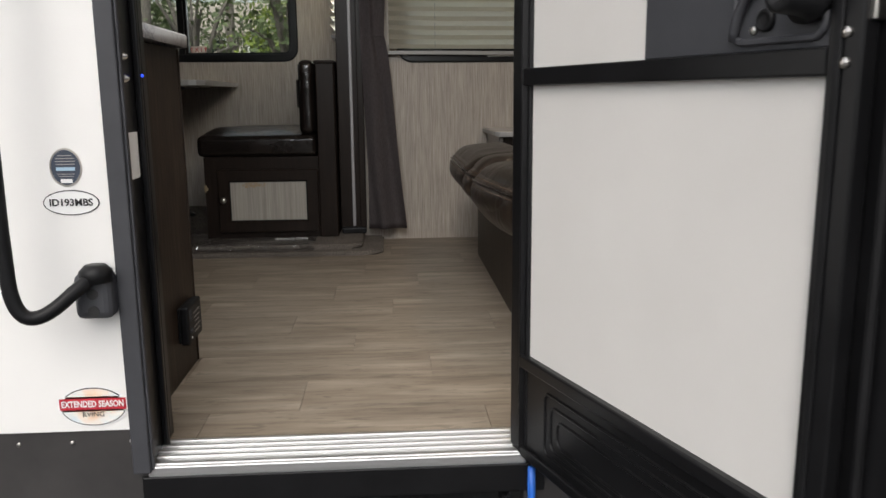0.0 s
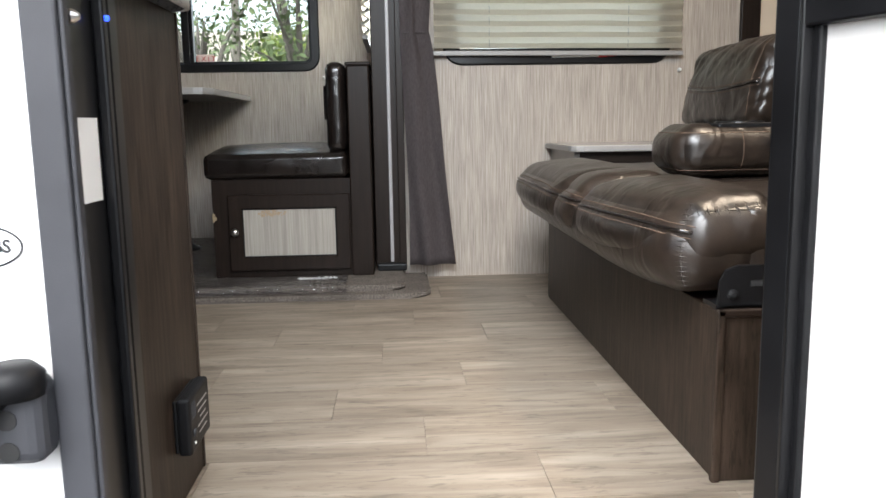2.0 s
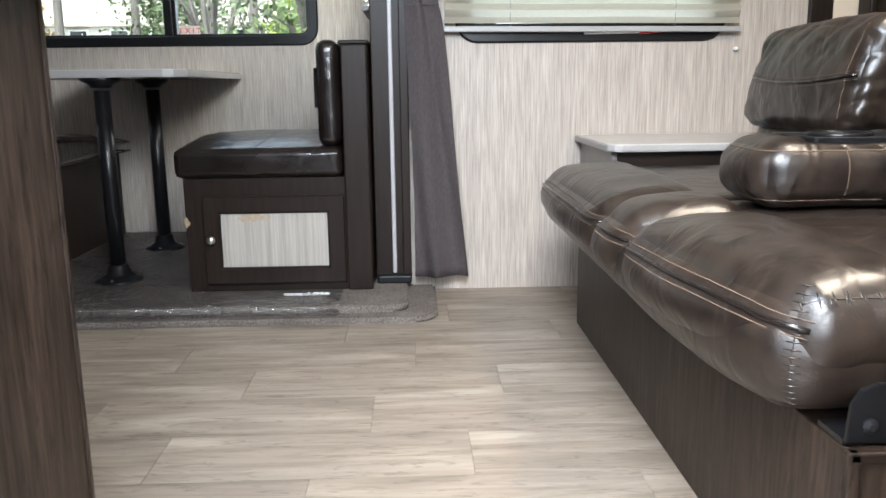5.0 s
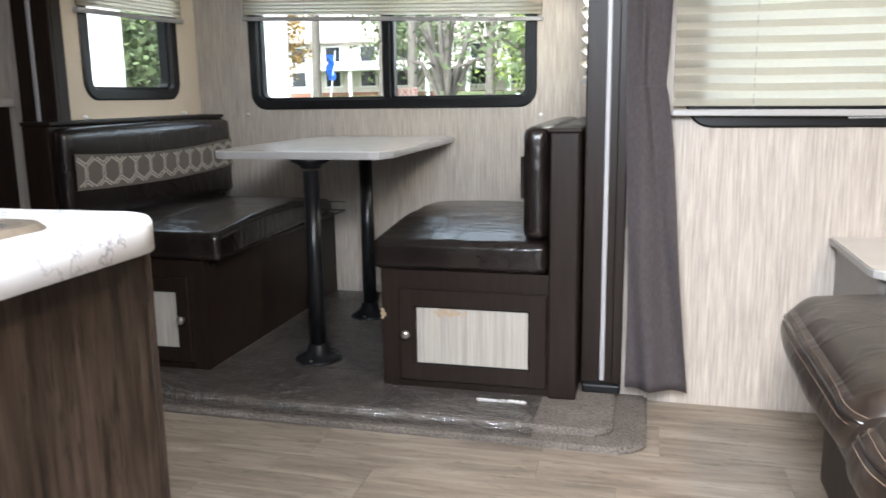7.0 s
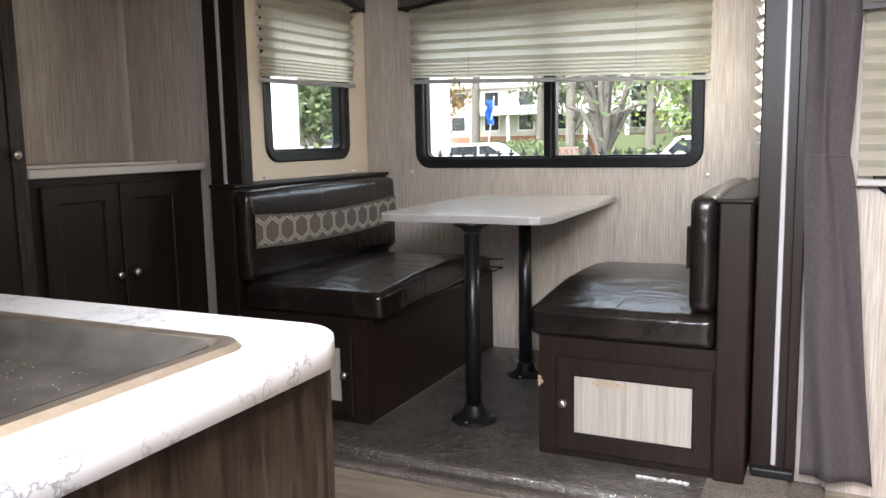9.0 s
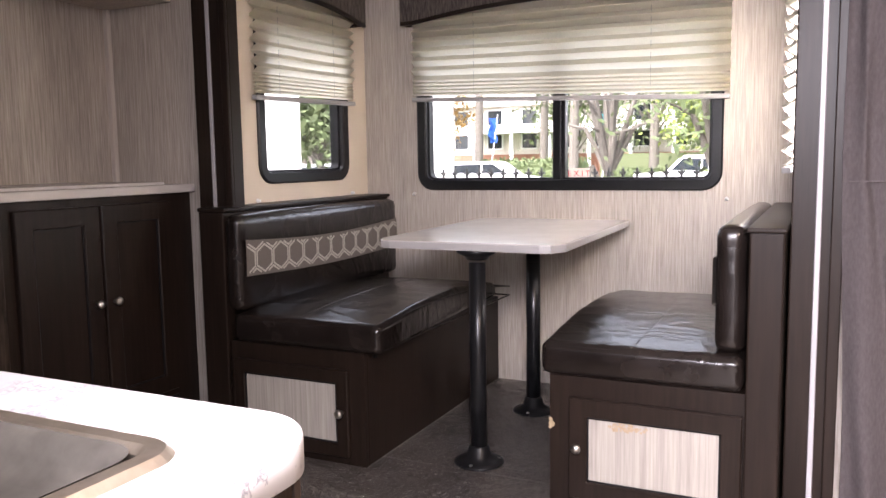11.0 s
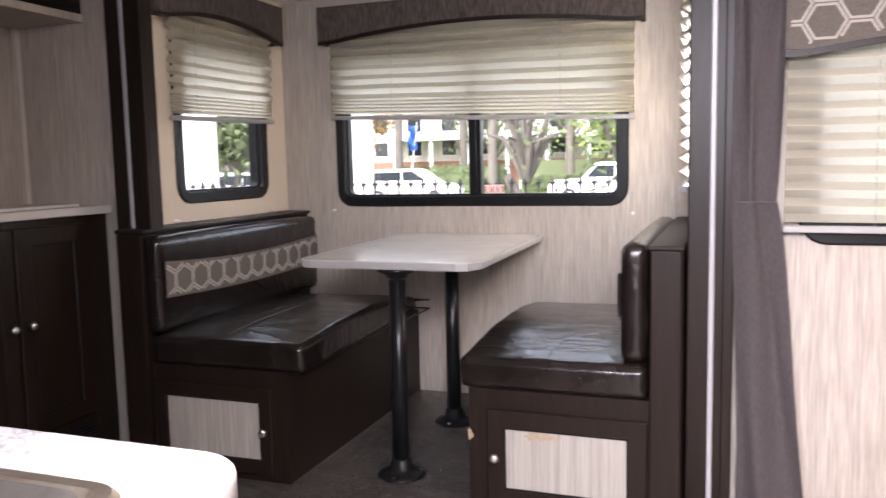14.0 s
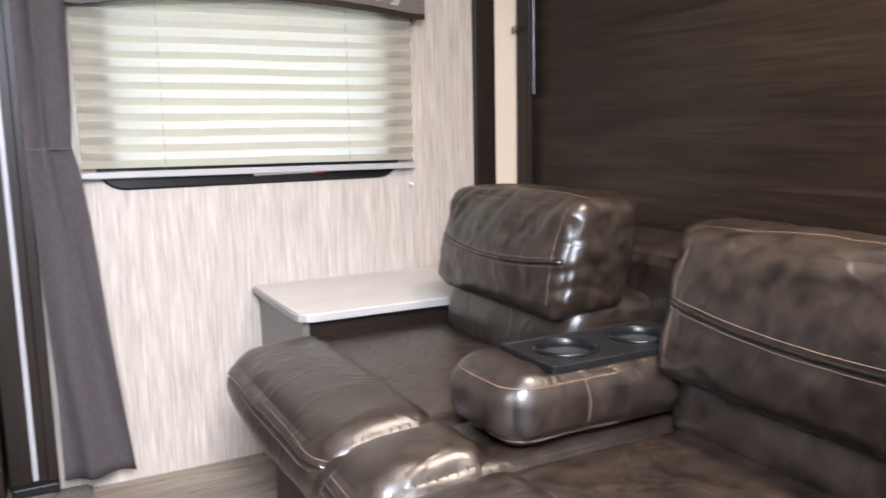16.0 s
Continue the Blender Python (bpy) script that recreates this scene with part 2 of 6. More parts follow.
def grained(name, stops, scale, rough=0.5, bump=0.1, detail=6.0, fine=None, spec=0.4, rough_to=None, random_shift=False, coarse=None, flecks=None):
    """A surface whose colour follows noise stretched by scale, with a little relief."""
    m = material(name, stops[0][1], rough, spec=spec)
    b = m.node_tree.nodes["Principled BSDF"]
    mp = coords(m, scale)
    nz = add(m, "ShaderNodeTexNoise", Scale=1.0, Detail=detail, Roughness=0.6)
    if random_shift:
        info = add(m, "ShaderNodeObjectInfo")
        mul = add(m, "ShaderNodeVectorMath")
        mul.operation = "MULTIPLY_ADD"
        mul.inputs[1].default_value = (37.0, 91.0, 53.0)
        wire(m, info, "Random", mul, 0)
        wire(m, mp, "Vector", mul, 2)
        wire(m, mul, "Vector", nz, "Vector")
    else:
        wire(m, mp, "Vector", nz, "Vector")
    rp = ramp(m, stops)
    wire(m, nz, "Fac", rp, "Fac")
    colour, out = rp, "Color"
    if coarse:
        cp = coords(m, coarse[0])
        cn = add(m, "ShaderNodeTexNoise", Scale=1.0, Detail=3.0)
        wire(m, cp, "Vector", cn, "Vector")
        cr = ramp(m, [(0.3, (coarse[1],) * 3), (0.7, (coarse[2],) * 3)])
        wire(m, cn, "Fac", cr, "Fac")
        mx = add(m, "ShaderNodeMix")
        mx.data_type, mx.blend_type = "RGBA", "MULTIPLY"
        mx.inputs["Factor"].default_value = 1.0
        m.node_tree.links.new(rp.outputs["Color"], mx.inputs[6])
        m.node_tree.links.new(cr.outputs["Color"], mx.inputs[7])
        m.node_tree.links.new(mx.outputs[2], b.inputs["Base Color"])
        last = mx.outputs[2]
    else:
        wire(m, colour, out, b, "Base Color")
        last = rp.outputs["Color"]
    if flecks:
        kp = coords(m, flecks[0])
        kn = add(m, "ShaderNodeTexNoise", Scale=1.0, Detail=6.0, Roughness=0.65)
        if random_shift:
            km = add(m, "ShaderNodeVectorMath")
            km.operation = "MULTIPLY_ADD"
            km.inputs[1].default_value = (61.0, 23.0, 77.0)
            wire(m, info, "Random", km, 0)
            wire(m, kp, "Vector", km, 2)
            kp = km
        wire(m, kp, "Vector", kn, "Vector")
        kr = ramp(m, [(flecks[1], (flecks[3],) * 3), (flecks[2], (1.0,) * 3)])
        wire(m, kn, "Fac", kr, "Fac")
        kx = add(m, "ShaderNodeMix")
        kx.data_type, kx.blend_type = "RGBA", "MULTIPLY"
        kx.inputs["Factor"].default_value = 1.0
        m.node_tree.links.new(last, kx.inputs[6])
        m.node_tree.links.new(kr.outputs["Color"], kx.inputs[7])
        m.node_tree.links.new(kx.outputs[2], b.inputs["Base Color"])
    if rough_to is not None:
        rr = add(m, "ShaderNodeMapRange", To_Min=rough, To_Max=rough_to)
        wire(m, nz, "Fac", rr, "Value")
        wire(m, rr, "Result", b, "Roughness")
    if bump:
        bp = add(m, "ShaderNodeBump", Strength=bump, Distance=0.002)
        if fine:
            fp = coords(m, fine)
            fz = add(m, "ShaderNodeTexNoise", Scale=1.0, Detail=4.0)
            wire(m, fp, "Vector", fz, "Vector")
            wire(m, fz, "Fac", bp, "Height")
        else:
            wire(m, nz, "Fac", bp, "Height")
        wire(m, bp, "Normal", b, "Normal")
    return m


def leather(name, dark, light, rough, scale=6.0, crease=(7, 4, 7), depth=0.5, worn=None):
    """Hide with cloudy colour, fine pores and soft stretch creases."""
    m = grained(name, [(0.34, dark), (0.52, tuple((a + b) / 2 for a, b in zip(dark, light))), (0.72, light)], (scale, scale, scale), rough, 0.18, 9.0, (330, 330, 330), 0.5, rough + 0.12,
                coarse=((5, 5, 5), 0.82, 1.15))
    nt = m.node_tree
    b = nt.nodes["Principled BSDF"]
    b.inputs["Coat Weight"].default_value = 0.12
    b.inputs["Coat Roughness"].default_value = 0.3
    pores = b.inputs["Normal"].links[0].from_node
    mp = coords(m, crease)
    nz = add(m, "ShaderNodeTexNoise", Scale=1.0, Detail=3.0, Roughness=0.5, Distortion=0.6)
    wire(m, mp, "Vector", nz, "Vector")
    off = add(m, "ShaderNodeMath")
    off.operation = "SUBTRACT"
    off.inputs[1].default_value = 0.5
    wire(m, nz, "Fac", off, 0)
    ab = add(m, "ShaderNodeMath")
    ab.operation = "ABSOLUTE"
    wire(m, off, 0, ab, 0)
    fold = add(m, "ShaderNodeMapRange", From_Min=0.0, From_Max=0.09, To_Min=1.0, To_Max=0.0)
    fold.interpolation_type = "SMOOTHSTEP"
    wire(m, ab, 0, fold, "Value")
    bp = add(m, "ShaderNodeBump", Strength=depth, Distance=0.006)
    wire(m, fold, "Result", bp, "Height")
    wire(m, bp, "Normal", pores, "Normal")
    return m


def sheer(name, colour, share):
    """Thin cloth that lets part of the daylight through."""
    m = material(name, colour, 0.9, spec=0.1)
    nt = m.node_tree
    tr = add(m, "ShaderNodeBsdfTranslucent")
    tr.inputs["Color"].default_value = (*colour, 1)
    mp = coords(m, (90, 90, 400))
    nz = add(m, "ShaderNodeTexNoise", Scale=1.0, Detail=3.0)
    wire(m, mp, "Vector", nz, "Vector")
    rp = ramp(m, [(0.3, tuple(c * 0.965 for c in colour)), (0.7, tuple(min(c * 1.03, 1) for c in colour))])
    wire(m, nz, "Fac", rp, "Fac")
    wire(m, rp, "Color", nt.nodes["Principled BSDF"], "Base Color")
    wire(m, rp, "Color", tr, "Color")
    mx = add(m, "ShaderNodeMixShader")
    mx.inputs[0].default_value = share
    wire(m, nt.nodes["Principled BSDF"], 0, mx, 1)
    wire(m, tr, 0, mx, 2)
    nt.links.new(mx.outputs[0], nt.nodes["Material Output"].inputs[0])
    return m


WALL = grained("taupe_grain_panel", [(0.30, (0.252, 0.216, 0.181)), (0.5, (0.385, 0.337, 0.291)), (0.70, (0.49, 0.438, 0.384))], (230, 230, 6), 0.55, 0.05, 8.0,
               coarse=((40, 40, 1.5), 0.92, 1.05), flecks=((210, 210, 10), 0.40, 0.50, 0.88))
TRIM = grained("pale_trim_strip", [(0.3, (0.44, 0.39, 0.34)), (0.7, (0.52, 0.47, 0.41))], (90, 90, 8), 0.5, 0.03)
CREAM = grained("cream_panel", [(0.3, (0.56, 0.47, 0.36)), (0.7, (0.61, 0.52, 0.41))], (3, 3, 3), 0.6, 0.04, 3.0, (300, 300, 300))
FLOOR = grained("vinyl_plank", [(0.26, (0.135, 0.106, 0.080)), (0.48, (0.240, 0.197, 0.153)), (0.72, (0.355, 0.303, 0.246))], (2.6, 26, 20), 0.42, 0.10, 12.0,
                rough_to=0.55, random_shift=True, coarse=((2.2, 9, 4), 0.76, 1.16), flecks=((13, 66, 30), 0.36, 0.45, 0.68))
FLOOR.node_tree.nodes["Noise Texture"].inputs["Distortion"].default_value = 0.7
for flaw in [n for n in FLOOR.node_tree.nodes if n.type == "TEX_NOISE"][2:]:
    flaw.inputs["Distortion"].default_value = 1.1
    flaw.inputs["Detail"].default_value = 9.0
SEAM = material("plank_seam", (0.165, 0.138, 0.110), 0.8)
DARK_V = grained("espresso_wood_upright", [(0.25, (0.0086, 0.0053, 0.0037)), (0.5, (0.0135, 0.0084, 0.0060)), (0.78, (0.0195, 0.0124, 0.0092))], (95, 95, 4), 0.42, 0.08, 8.0, spec=0.20, coarse=((14, 14, 2.2), 0.84, 1.12), flecks=((160, 160, 14), 0.36, 0.44, 0.82))
DARK_H = grained("espresso_wood_level", [(0.25, (0.0086, 0.0053, 0.0037)), (0.5, (0.0135, 0.0084, 0.0060)), (0.78, (0.0195, 0.0124, 0.0092))], (5, 4, 95), 0.42, 0.08, 8.0, spec=0.20, coarse=((2.2, 2.2, 14), 0.84, 1.12), flecks=((14, 14, 160), 0.36, 0.44, 0.82))
WALNUT = grained("walnut_panel", [(0.3, (0.0109, 0.0064, 0.0041)), (0.5, (0.0287, 0.0193, 0.0136)), (0.75, (0.0575, 0.0403, 0.0293))], (90, 90, 7), 0.45, 0.14, 9.0, spec=0.22, flecks=((130, 130, 22), 0.38, 0.46, 0.5), coarse=((12, 12, 3), 0.6, 1.2))
MURPHY = grained("smoked_oak_panel", [(0.3, (0.0107, 0.0072, 0.0049)), (0.5, (0.0205, 0.0139, 0.0092)), (0.72, (0.0336, 0.0234, 0.0156))], (5, 2.6, 60), 0.42, 0.12, 10.0, spec=0.22, coarse=((3, 1.6, 12), 0.72, 1.20), flecks=((14, 5, 150), 0.38, 0.48, 0.80))
MURPHY.node_tree.nodes["Noise Texture"].inputs["Distortion"].default_value = 0.9
INSERT = grained("ash_grain_insert", [(0.3, (0.26, 0.235, 0.205)), (0.7, (0.40, 0.37, 0.325))], (150, 150, 4), 0.5, 0.05, 5.0)
LEATHER = leather("espresso_leatherette", (0.0075, 0.0054, 0.0046), (0.014, 0.0104, 0.0090), 0.15, 9.0, (3, 8, 4), 0.24)
SOFA = leather("brown_leather", (0.0076, 0.0051, 0.0038), (0.0325, 0.0226, 0.0162), 0.28, 24.0, (8, 8, 5), 0.22)
THREAD = material("tan_thread", (0.105, 0.068, 0.046), 0.7)
TABLE = grained("grey_laminate", [(0.3, (0.43, 0.405, 0.375)), (0.7, (0.48, 0.45, 0.42))], (8, 8, 8), 0.20, 0.01, 4.0, (500, 500, 500), 0.6)
SIDEBOARD = grained("dim_grey_laminate", [(0.3, (0.10, 0.09, 0.082)), (0.7, (0.13, 0.118, 0.108))], (30, 30, 30), 0.3, 0.02, 4.0)
SEAL = material("pale_seal_strip", (0.33, 0.32, 0.33), 0.4)
EDGE = material("grey_edge_band", (0.30, 0.29, 0.28), 0.4)
BLACK = grained("black_paint", [(0.3, (0.005, 0.005, 0.0055)), (0.7, (0.009, 0.009, 0.0098))], (12, 12, 12), 0.30, 0.02, 3.0, (300, 300, 300), 0.3)
BLACK_SOFT = grained("black_plastic", [(0.3, (0.006, 0.006, 0.0065)), (0.7, (0.011, 0.011, 0.012))], (15, 15, 15), 0.45, 0.1, 3.0, (600, 600, 600), 0.2)
CHARCOAL = grained("charcoal_plastic", [(0.3, (0.036, 0.037, 0.042)), (0.7, (0.047, 0.048, 0.054))], (10, 10, 10), 0.5, 0.1, 3.0, (600, 600, 600))
GELCOAT = grained("white_gelcoat", [(0.3, (0.72, 0.71, 0.69)), (0.7, (0.78, 0.77, 0.75))], (2, 2, 2), 0.3, 0.03, 3.0, (25, 25, 25))
SKIRT = grained("grey_black_skirt", [(0.3, (0.030, 0.028, 0.028)), (0.7, (0.045, 0.042, 0.041))], (8, 8, 8), 0.5, 0.05, 4.0, (120, 120, 120))
ALU = grained("brushed_aluminium", [(0.3, (0.62, 0.62, 0.62)), (0.7, (0.75, 0.75, 0.75))], (3, 200, 200), 0.35, 0.05, 4.0)
ALU.node_tree.nodes["Principled BSDF"].inputs["Metallic"].default_value = 0.9
NICKEL = material("brushed_nickel", (0.62, 0.59, 0.55), 0.28, 1.0)
# brushed steel whose base colour carries a warm golden reflection
STEEL = grained("sheen_tinted_steel", [(0.3, (0.56, 0.48, 0.38)), (0.7, (0.68, 0.60, 0.50))], (60, 60, 60), 0.42, 0.04, 4.0)
STEEL.node_tree.nodes["Principled BSDF"].inputs["Metallic"].default_value = 1.0
WHITE = material("white_plastic", (0.75, 0.75, 0.74), 0.4)
RED = material("red_plastic", (0.5, 0.03, 0.03), 0.4)
BLUE = material("blue_plastic", (0.02, 0.12, 0.5), 0.4)
BLIND = sheer("pleated_blind_cloth", (0.73, 0.69, 0.585), 0.72)
# cloth of the extra layer that dims every other pleat
DIMMER = sheer("blind_dimmer_cloth", (0.64, 0.63, 0.58), 0.85)
CURTAIN = grained("grey_curtain_cloth", [(0.3, (0.112, 0.095, 0.097)), (0.7, (0.146, 0.126, 0.129))], (160, 160, 60), 0.9, 0.2, 3.0, (900, 900, 900), 0.1)
CARPET = grained("taupe_carpet", [(0.3, (0.070, 0.059, 0.051)), (0.7, (0.21, 0.184, 0.162))], (160, 160, 160), 0.9, 0.6, 4.0, (420, 420, 420), 0.1, coarse=((9, 9, 9), 0.75, 1.15))
PATTERN = material("hexagon_cloth_line", (0.33, 0.30, 0.265), 0.9, spec=0.1)
HEXCLOTH = grained("hexagon_cloth_ground", [(0.3, (0.085, 0.072, 0.062)), (0.7, (0.13, 0.113, 0.098))], (300, 300, 300), 0.9, 0.2, 3.0, spec=0.1)
STRIECLOTH = grained("brown_streaked_cloth", [(0.3, (0.030, 0.023, 0.020)), (0.7, (0.105, 0.088, 0.076))], (150, 150, 22), 0.9, 0.15, 4.0, spec=0.1)
CEIL = grained("white_ceiling_vinyl", [(0.3, (0.70, 0.66, 0.60)), (0.7, (0.74, 0.70, 0.64))], (3, 3, 3), 0.6, 0.03, 3.0, (200, 200, 200))
SCREEN = grained("screen_and_white_skin", [(0.3, (0.60, 0.582, 0.555)), (0.7, (0.65, 0.632, 0.605))], (2, 2, 2), 0.6, 0.35, 3.0, (900, 900, 900), 0.2)
ASPHALT = grained("asphalt", [(0.3, (0.045, 0.045, 0.046)), (0.7, (0.075, 0.073, 0.072))], (30, 30, 30), 0.9, 0.4, 6.0, (120, 120, 120), coarse=((0.4, 0.4, 0.4), 0.8, 1.2))
GRASS = grained("lawn", [(0.3, (0.05, 0.08, 0.025)), (0.7, (0.10, 0.13, 0.045))], (8, 8, 8), 0.95, 0.4, 6.0)
CONCRETE = grained("pale_concrete", [(0.3, (0.42, 0.40, 0.37)), (0.7, (0.52, 0.50, 0.46))], (4, 4, 4), 0.85, 0.2, 5.0)
STUCCO = grained("beige_stucco", [(0.3, (0.56, 0.52, 0.46)), (0.7, (0.63, 0.59, 0.53))], (2, 2, 2), 0.9, 0.2, 4.0)
BRICK = grained("red_brick", [(0.3, (0.22, 0.10, 0.07)), (0.7, (0.32, 0.16, 0.11))], (6, 6, 14), 0.9, 0.2, 4.0)
ROOF = grained("pale_tile_roof", [(0.3, (0.30, 0.26, 0.22)), (0.7, (0.42, 0.37, 0.32))], (10, 2, 10), 0.9, 0.3, 4.0)
BARK = grained("grey_bark", [(0.3, (0.08, 0.070, 0.058)), (0.7, (0.17, 0.15, 0.13))], (20, 20, 5), 0.95, 0.5, 5.0)
LEAF = grained("green_leaf", [(0.3, (0.060, 0.088, 0.032)), (0.7, (0.12, 0.15, 0.062))], (3, 3, 3), 0.6, 0.0, 3.0)
LEAF_Y = grained("bright_green_leaf", [(0.3, (0.10, 0.15, 0.02)), (0.7, (0.22, 0.27, 0.05))], (3, 3, 3), 0.6, 0.0, 3.0)
LEAF_O = grained("autumn_leaf", [(0.3, (0.22, 0.12, 0.03)), (0.7, (0.36, 0.22, 0.06))], (3, 3, 3), 0.6, 0.0, 3.0)
CAR_WHITE = material("white_car_paint", (0.75, 0.75, 0.76), 0.2)
CAR_SILVER = material("silver_car_paint", (0.5, 0.52, 0.54), 0.22, 0.5)
CAR_GLASS = material("dark_car_glass", (0.02, 0.025, 0.03), 0.08)
# the sink's steel, with the dark room it mirrors put into its colour
BOWL = grained("darkened_steel", [(0.3, (0.10, 0.090, 0.077)), (0.7, (0.155, 0.140, 0.120))], (30, 30, 30), 0.48, 0.06, 6.0, coarse=((14, 14, 14), 0.7, 1.2))
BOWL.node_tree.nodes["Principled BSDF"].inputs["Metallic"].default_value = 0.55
RUBBER = material("tyre_rubber", (0.015, 0.015, 0.015), 0.8)
GLASS = bpy.data.materials.new("window_glass")
GLASS.use_nodes = True
gn = GLASS.node_tree
gn.nodes.remove(gn.nodes["Principled BSDF"])
g1 = gn.nodes.new("ShaderNodeBsdfTransparent")
g1.inputs["Color"].default_value = (0.93, 0.96, 0.94, 1)
g2 = gn.nodes.new("ShaderNodeBsdfGlossy")
g2.inputs["Roughness"].default_value = 0.02
gm = gn.nodes.new("ShaderNodeMixShader")
gm.inputs[0].default_value = 0.05
gn.links.new(g1.outputs[0], gm.inputs[1])
gn.links.new(g2.outputs[0], gm.inputs[2])
gn.links.new(gm.outputs[0], gn.nodes["Material Output"].inputs[0])


def laminate():
    m = grained("white_marble_laminate", [(0.3, (0.74, 0.73, 0.74)), (0.7, (0.80, 0.79, 0.80))], (5, 5, 5), 0.3, 0.0, 4.0)
    b = m.node_tree.nodes["Principled BSDF"]
    mp = coords(m, (11, 11, 11))
    warp = add(m, "ShaderNodeTexNoise", Scale=1.4, Detail=7.0, Roughness=0.65)
    wire(m, mp, "Vector", warp, "Vector")
    dist = add(m, "ShaderNodeMath")
    dist.operation = "SUBTRACT"
    dist.inputs[1].default_value = 0.5
    wire(m, warp, "Fac", dist, 0)
    ab = add(m, "ShaderNodeMath")
    ab.operation = "ABSOLUTE"
    wire(m, dist, 0, ab, 0)
    line = ramp(m, [(0.0, (1, 1, 1)), (0.020, (0, 0, 0))])
    wire(m, ab, 0, line, "Fac")
    patch = add(m, "ShaderNodeTexNoise", Scale=0.9, Detail=3.0)
    mp2 = coords(m, (9, 9, 9))
    wire(m, mp2, "Vector", patch, "Vector")
    pr = ramp(m, [(0.38, (0, 0, 0)), (0.52, (0.75, 0.75, 0.75))])
    wire(m, patch, "Fac", pr, "Fac")
    mul = add(m, "ShaderNodeMath")
    mul.operation = "MULTIPLY"
    wire(m, line, "Color", mul, 0)
    wire(m, pr, "Color", mul, 1)
    mx = add(m, "ShaderNodeMix")
    mx.data_type = "RGBA"
    mx.inputs[6].default_value = (0.50, 0.495, 0.495, 1)
    mx.inputs[7].default_value = (0.12, 0.115, 0.14, 1)
    wire(m, mul, 0, mx, "Factor")
    m.node_tree.links.new(mx.outputs[2], b.inputs["Base Color"])
    return m


LAMINATE = laminate()

# ---- trailer shell ----
DOOR_Y, WALL_Y, SLIDE_Y = 2.062, 4.495, 5.513
SLIDE_L, SLIDE_R, SLIDE_TOP, TOP = -1.60, 0.30, 1.84, 2.02
FRONT_X, REAR_X = 1.95, -2.30

solid("floor", boxes((REAR_X, FRONT_X, 2.16, WALL_Y, -0.05, -0.004)), SEAM, "vinyl plank floor of the trailer in grey-brown oak look", "floor", kind="structure")
solid("ceiling", boxes((REAR_X, FRONT_X, 2.15, WALL_Y, TOP, TOP + 0.04)), CEIL, "off-white vinyl trailer ceiling", "ceiling", kind="structure")

W2 = (0.575, 1.485, 0.842, 1.43)
wall_street = slab_with_holes(REAR_X, FRONT_X, -0.1, TOP + 0.04, WALL_Y, WALL_Y + 0.05, [(SLIDE_L - 0.06, SLIDE_R + 0.08, -0.004, SLIDE_TOP + 0.03), (W2[0] + 0.03, W2[1] - 0.03, W2[2] + 0.03, W2[3] - 0.03)])
solid("wall_street", wall_street, WALL, "taupe wood-grain wall panel with window and slide opening", "wall", kind="structure")
solid("wall_bath", boxes((REAR_X - 0.05, REAR_X, 2.15, WALL_Y, -0.05, TOP + 0.04)), WALL, "taupe wood-grain end wall", "wall", kind="structure")
solid("wall_front", boxes((FRONT_X + 0.03, FRONT_X + 0.08, 2.15, WALL_Y, -0.05, TOP + 0.04)), CREAM, "cream wall behind the fold-down bed", "wall", kind="structure")
solid("wall_door_inside", slab_with_holes(REAR_X, FRONT_X, -0.05, TOP + 0.04, 2.10, 2.15, [(0.07, 0.840, -0.05, 1.86)]), WALL, "taupe wood-grain wall beside the entry door", "wall", kind="structure")
solid("wall_door_outside", slab_with_holes(-3.2, 2.6, 0.080, 2.35, DOOR_Y, DOOR_Y + 0.05, [(0.07, 0.785, 0.0, 1.86)]), GELCOAT, "glossy off-white fibreglass side of the trailer", "wall", kind="structure")
solid("wall_skirt", slab_with_holes(-3.2, 2.6, -0.30, 0.080, DOOR_Y + 0.004, DOOR_Y + 0.05, [(0.07, 0.785, -0.2, 0.2)]), SKIRT, "charcoal metal skirt under the trailer side", "wall", kind="structure")
solid("roof", boxes((-3.2, 2.6, 2.1, WALL_Y + 0.05, TOP + 0.06, TOP + 0.3)), GELCOAT, "white trailer roof", "roof", kind="structure")

W1 = (-1.326, 0.008, 0.892, 1.62)
WL = (4.703, 5.343, 0.944, 1.62)
solid("slide_wall_back", slab_with_holes(SLIDE_L - 0.05, SLIDE_R + 0.05, -0.05, SLIDE_TOP, SLIDE_Y, SLIDE_Y + 0.05, [(W1[0] + 0.03, W1[1] - 0.03, W1[2] + 0.03, W1[3] - 0.03)]), WALL, "taupe wood-grain back wall of the dinette slide", "wall", kind="structure")
solid("slide_wall_rear", swap(slab_with_holes(WALL_Y - 0.03, SLIDE_Y, -0.05, SLIDE_TOP, SLIDE_L - 0.05, SLIDE_L, [(WL[0] + 0.03, WL[1] - 0.03, WL[2] + 0.03, WL[3] - 0.03)]), "yxz"), CREAM, "cream side wall of the dinette slide", "wall", kind="structure")
solid("slide_wall_front", swap(slab_with_holes(WALL_Y - 0.03, SLIDE_Y, -0.05, SLIDE_TOP, SLIDE_R, SLIDE_R + 0.05, [(4.85, 5.33, 0.97, 1.58)]), "yxz"), CREAM, "cream side wall of the dinette slide with a window", "wall", kind="structure")
solid("slide_ceiling", boxes((SLIDE_L - 0.05, SLIDE_R + 0.05, WALL_Y - 0.03, SLIDE_Y + 0.05, SLIDE_TOP, SLIDE_TOP + 0.05)), CEIL, "off-white ceiling of the dinette slide", "ceiling", kind="structure")


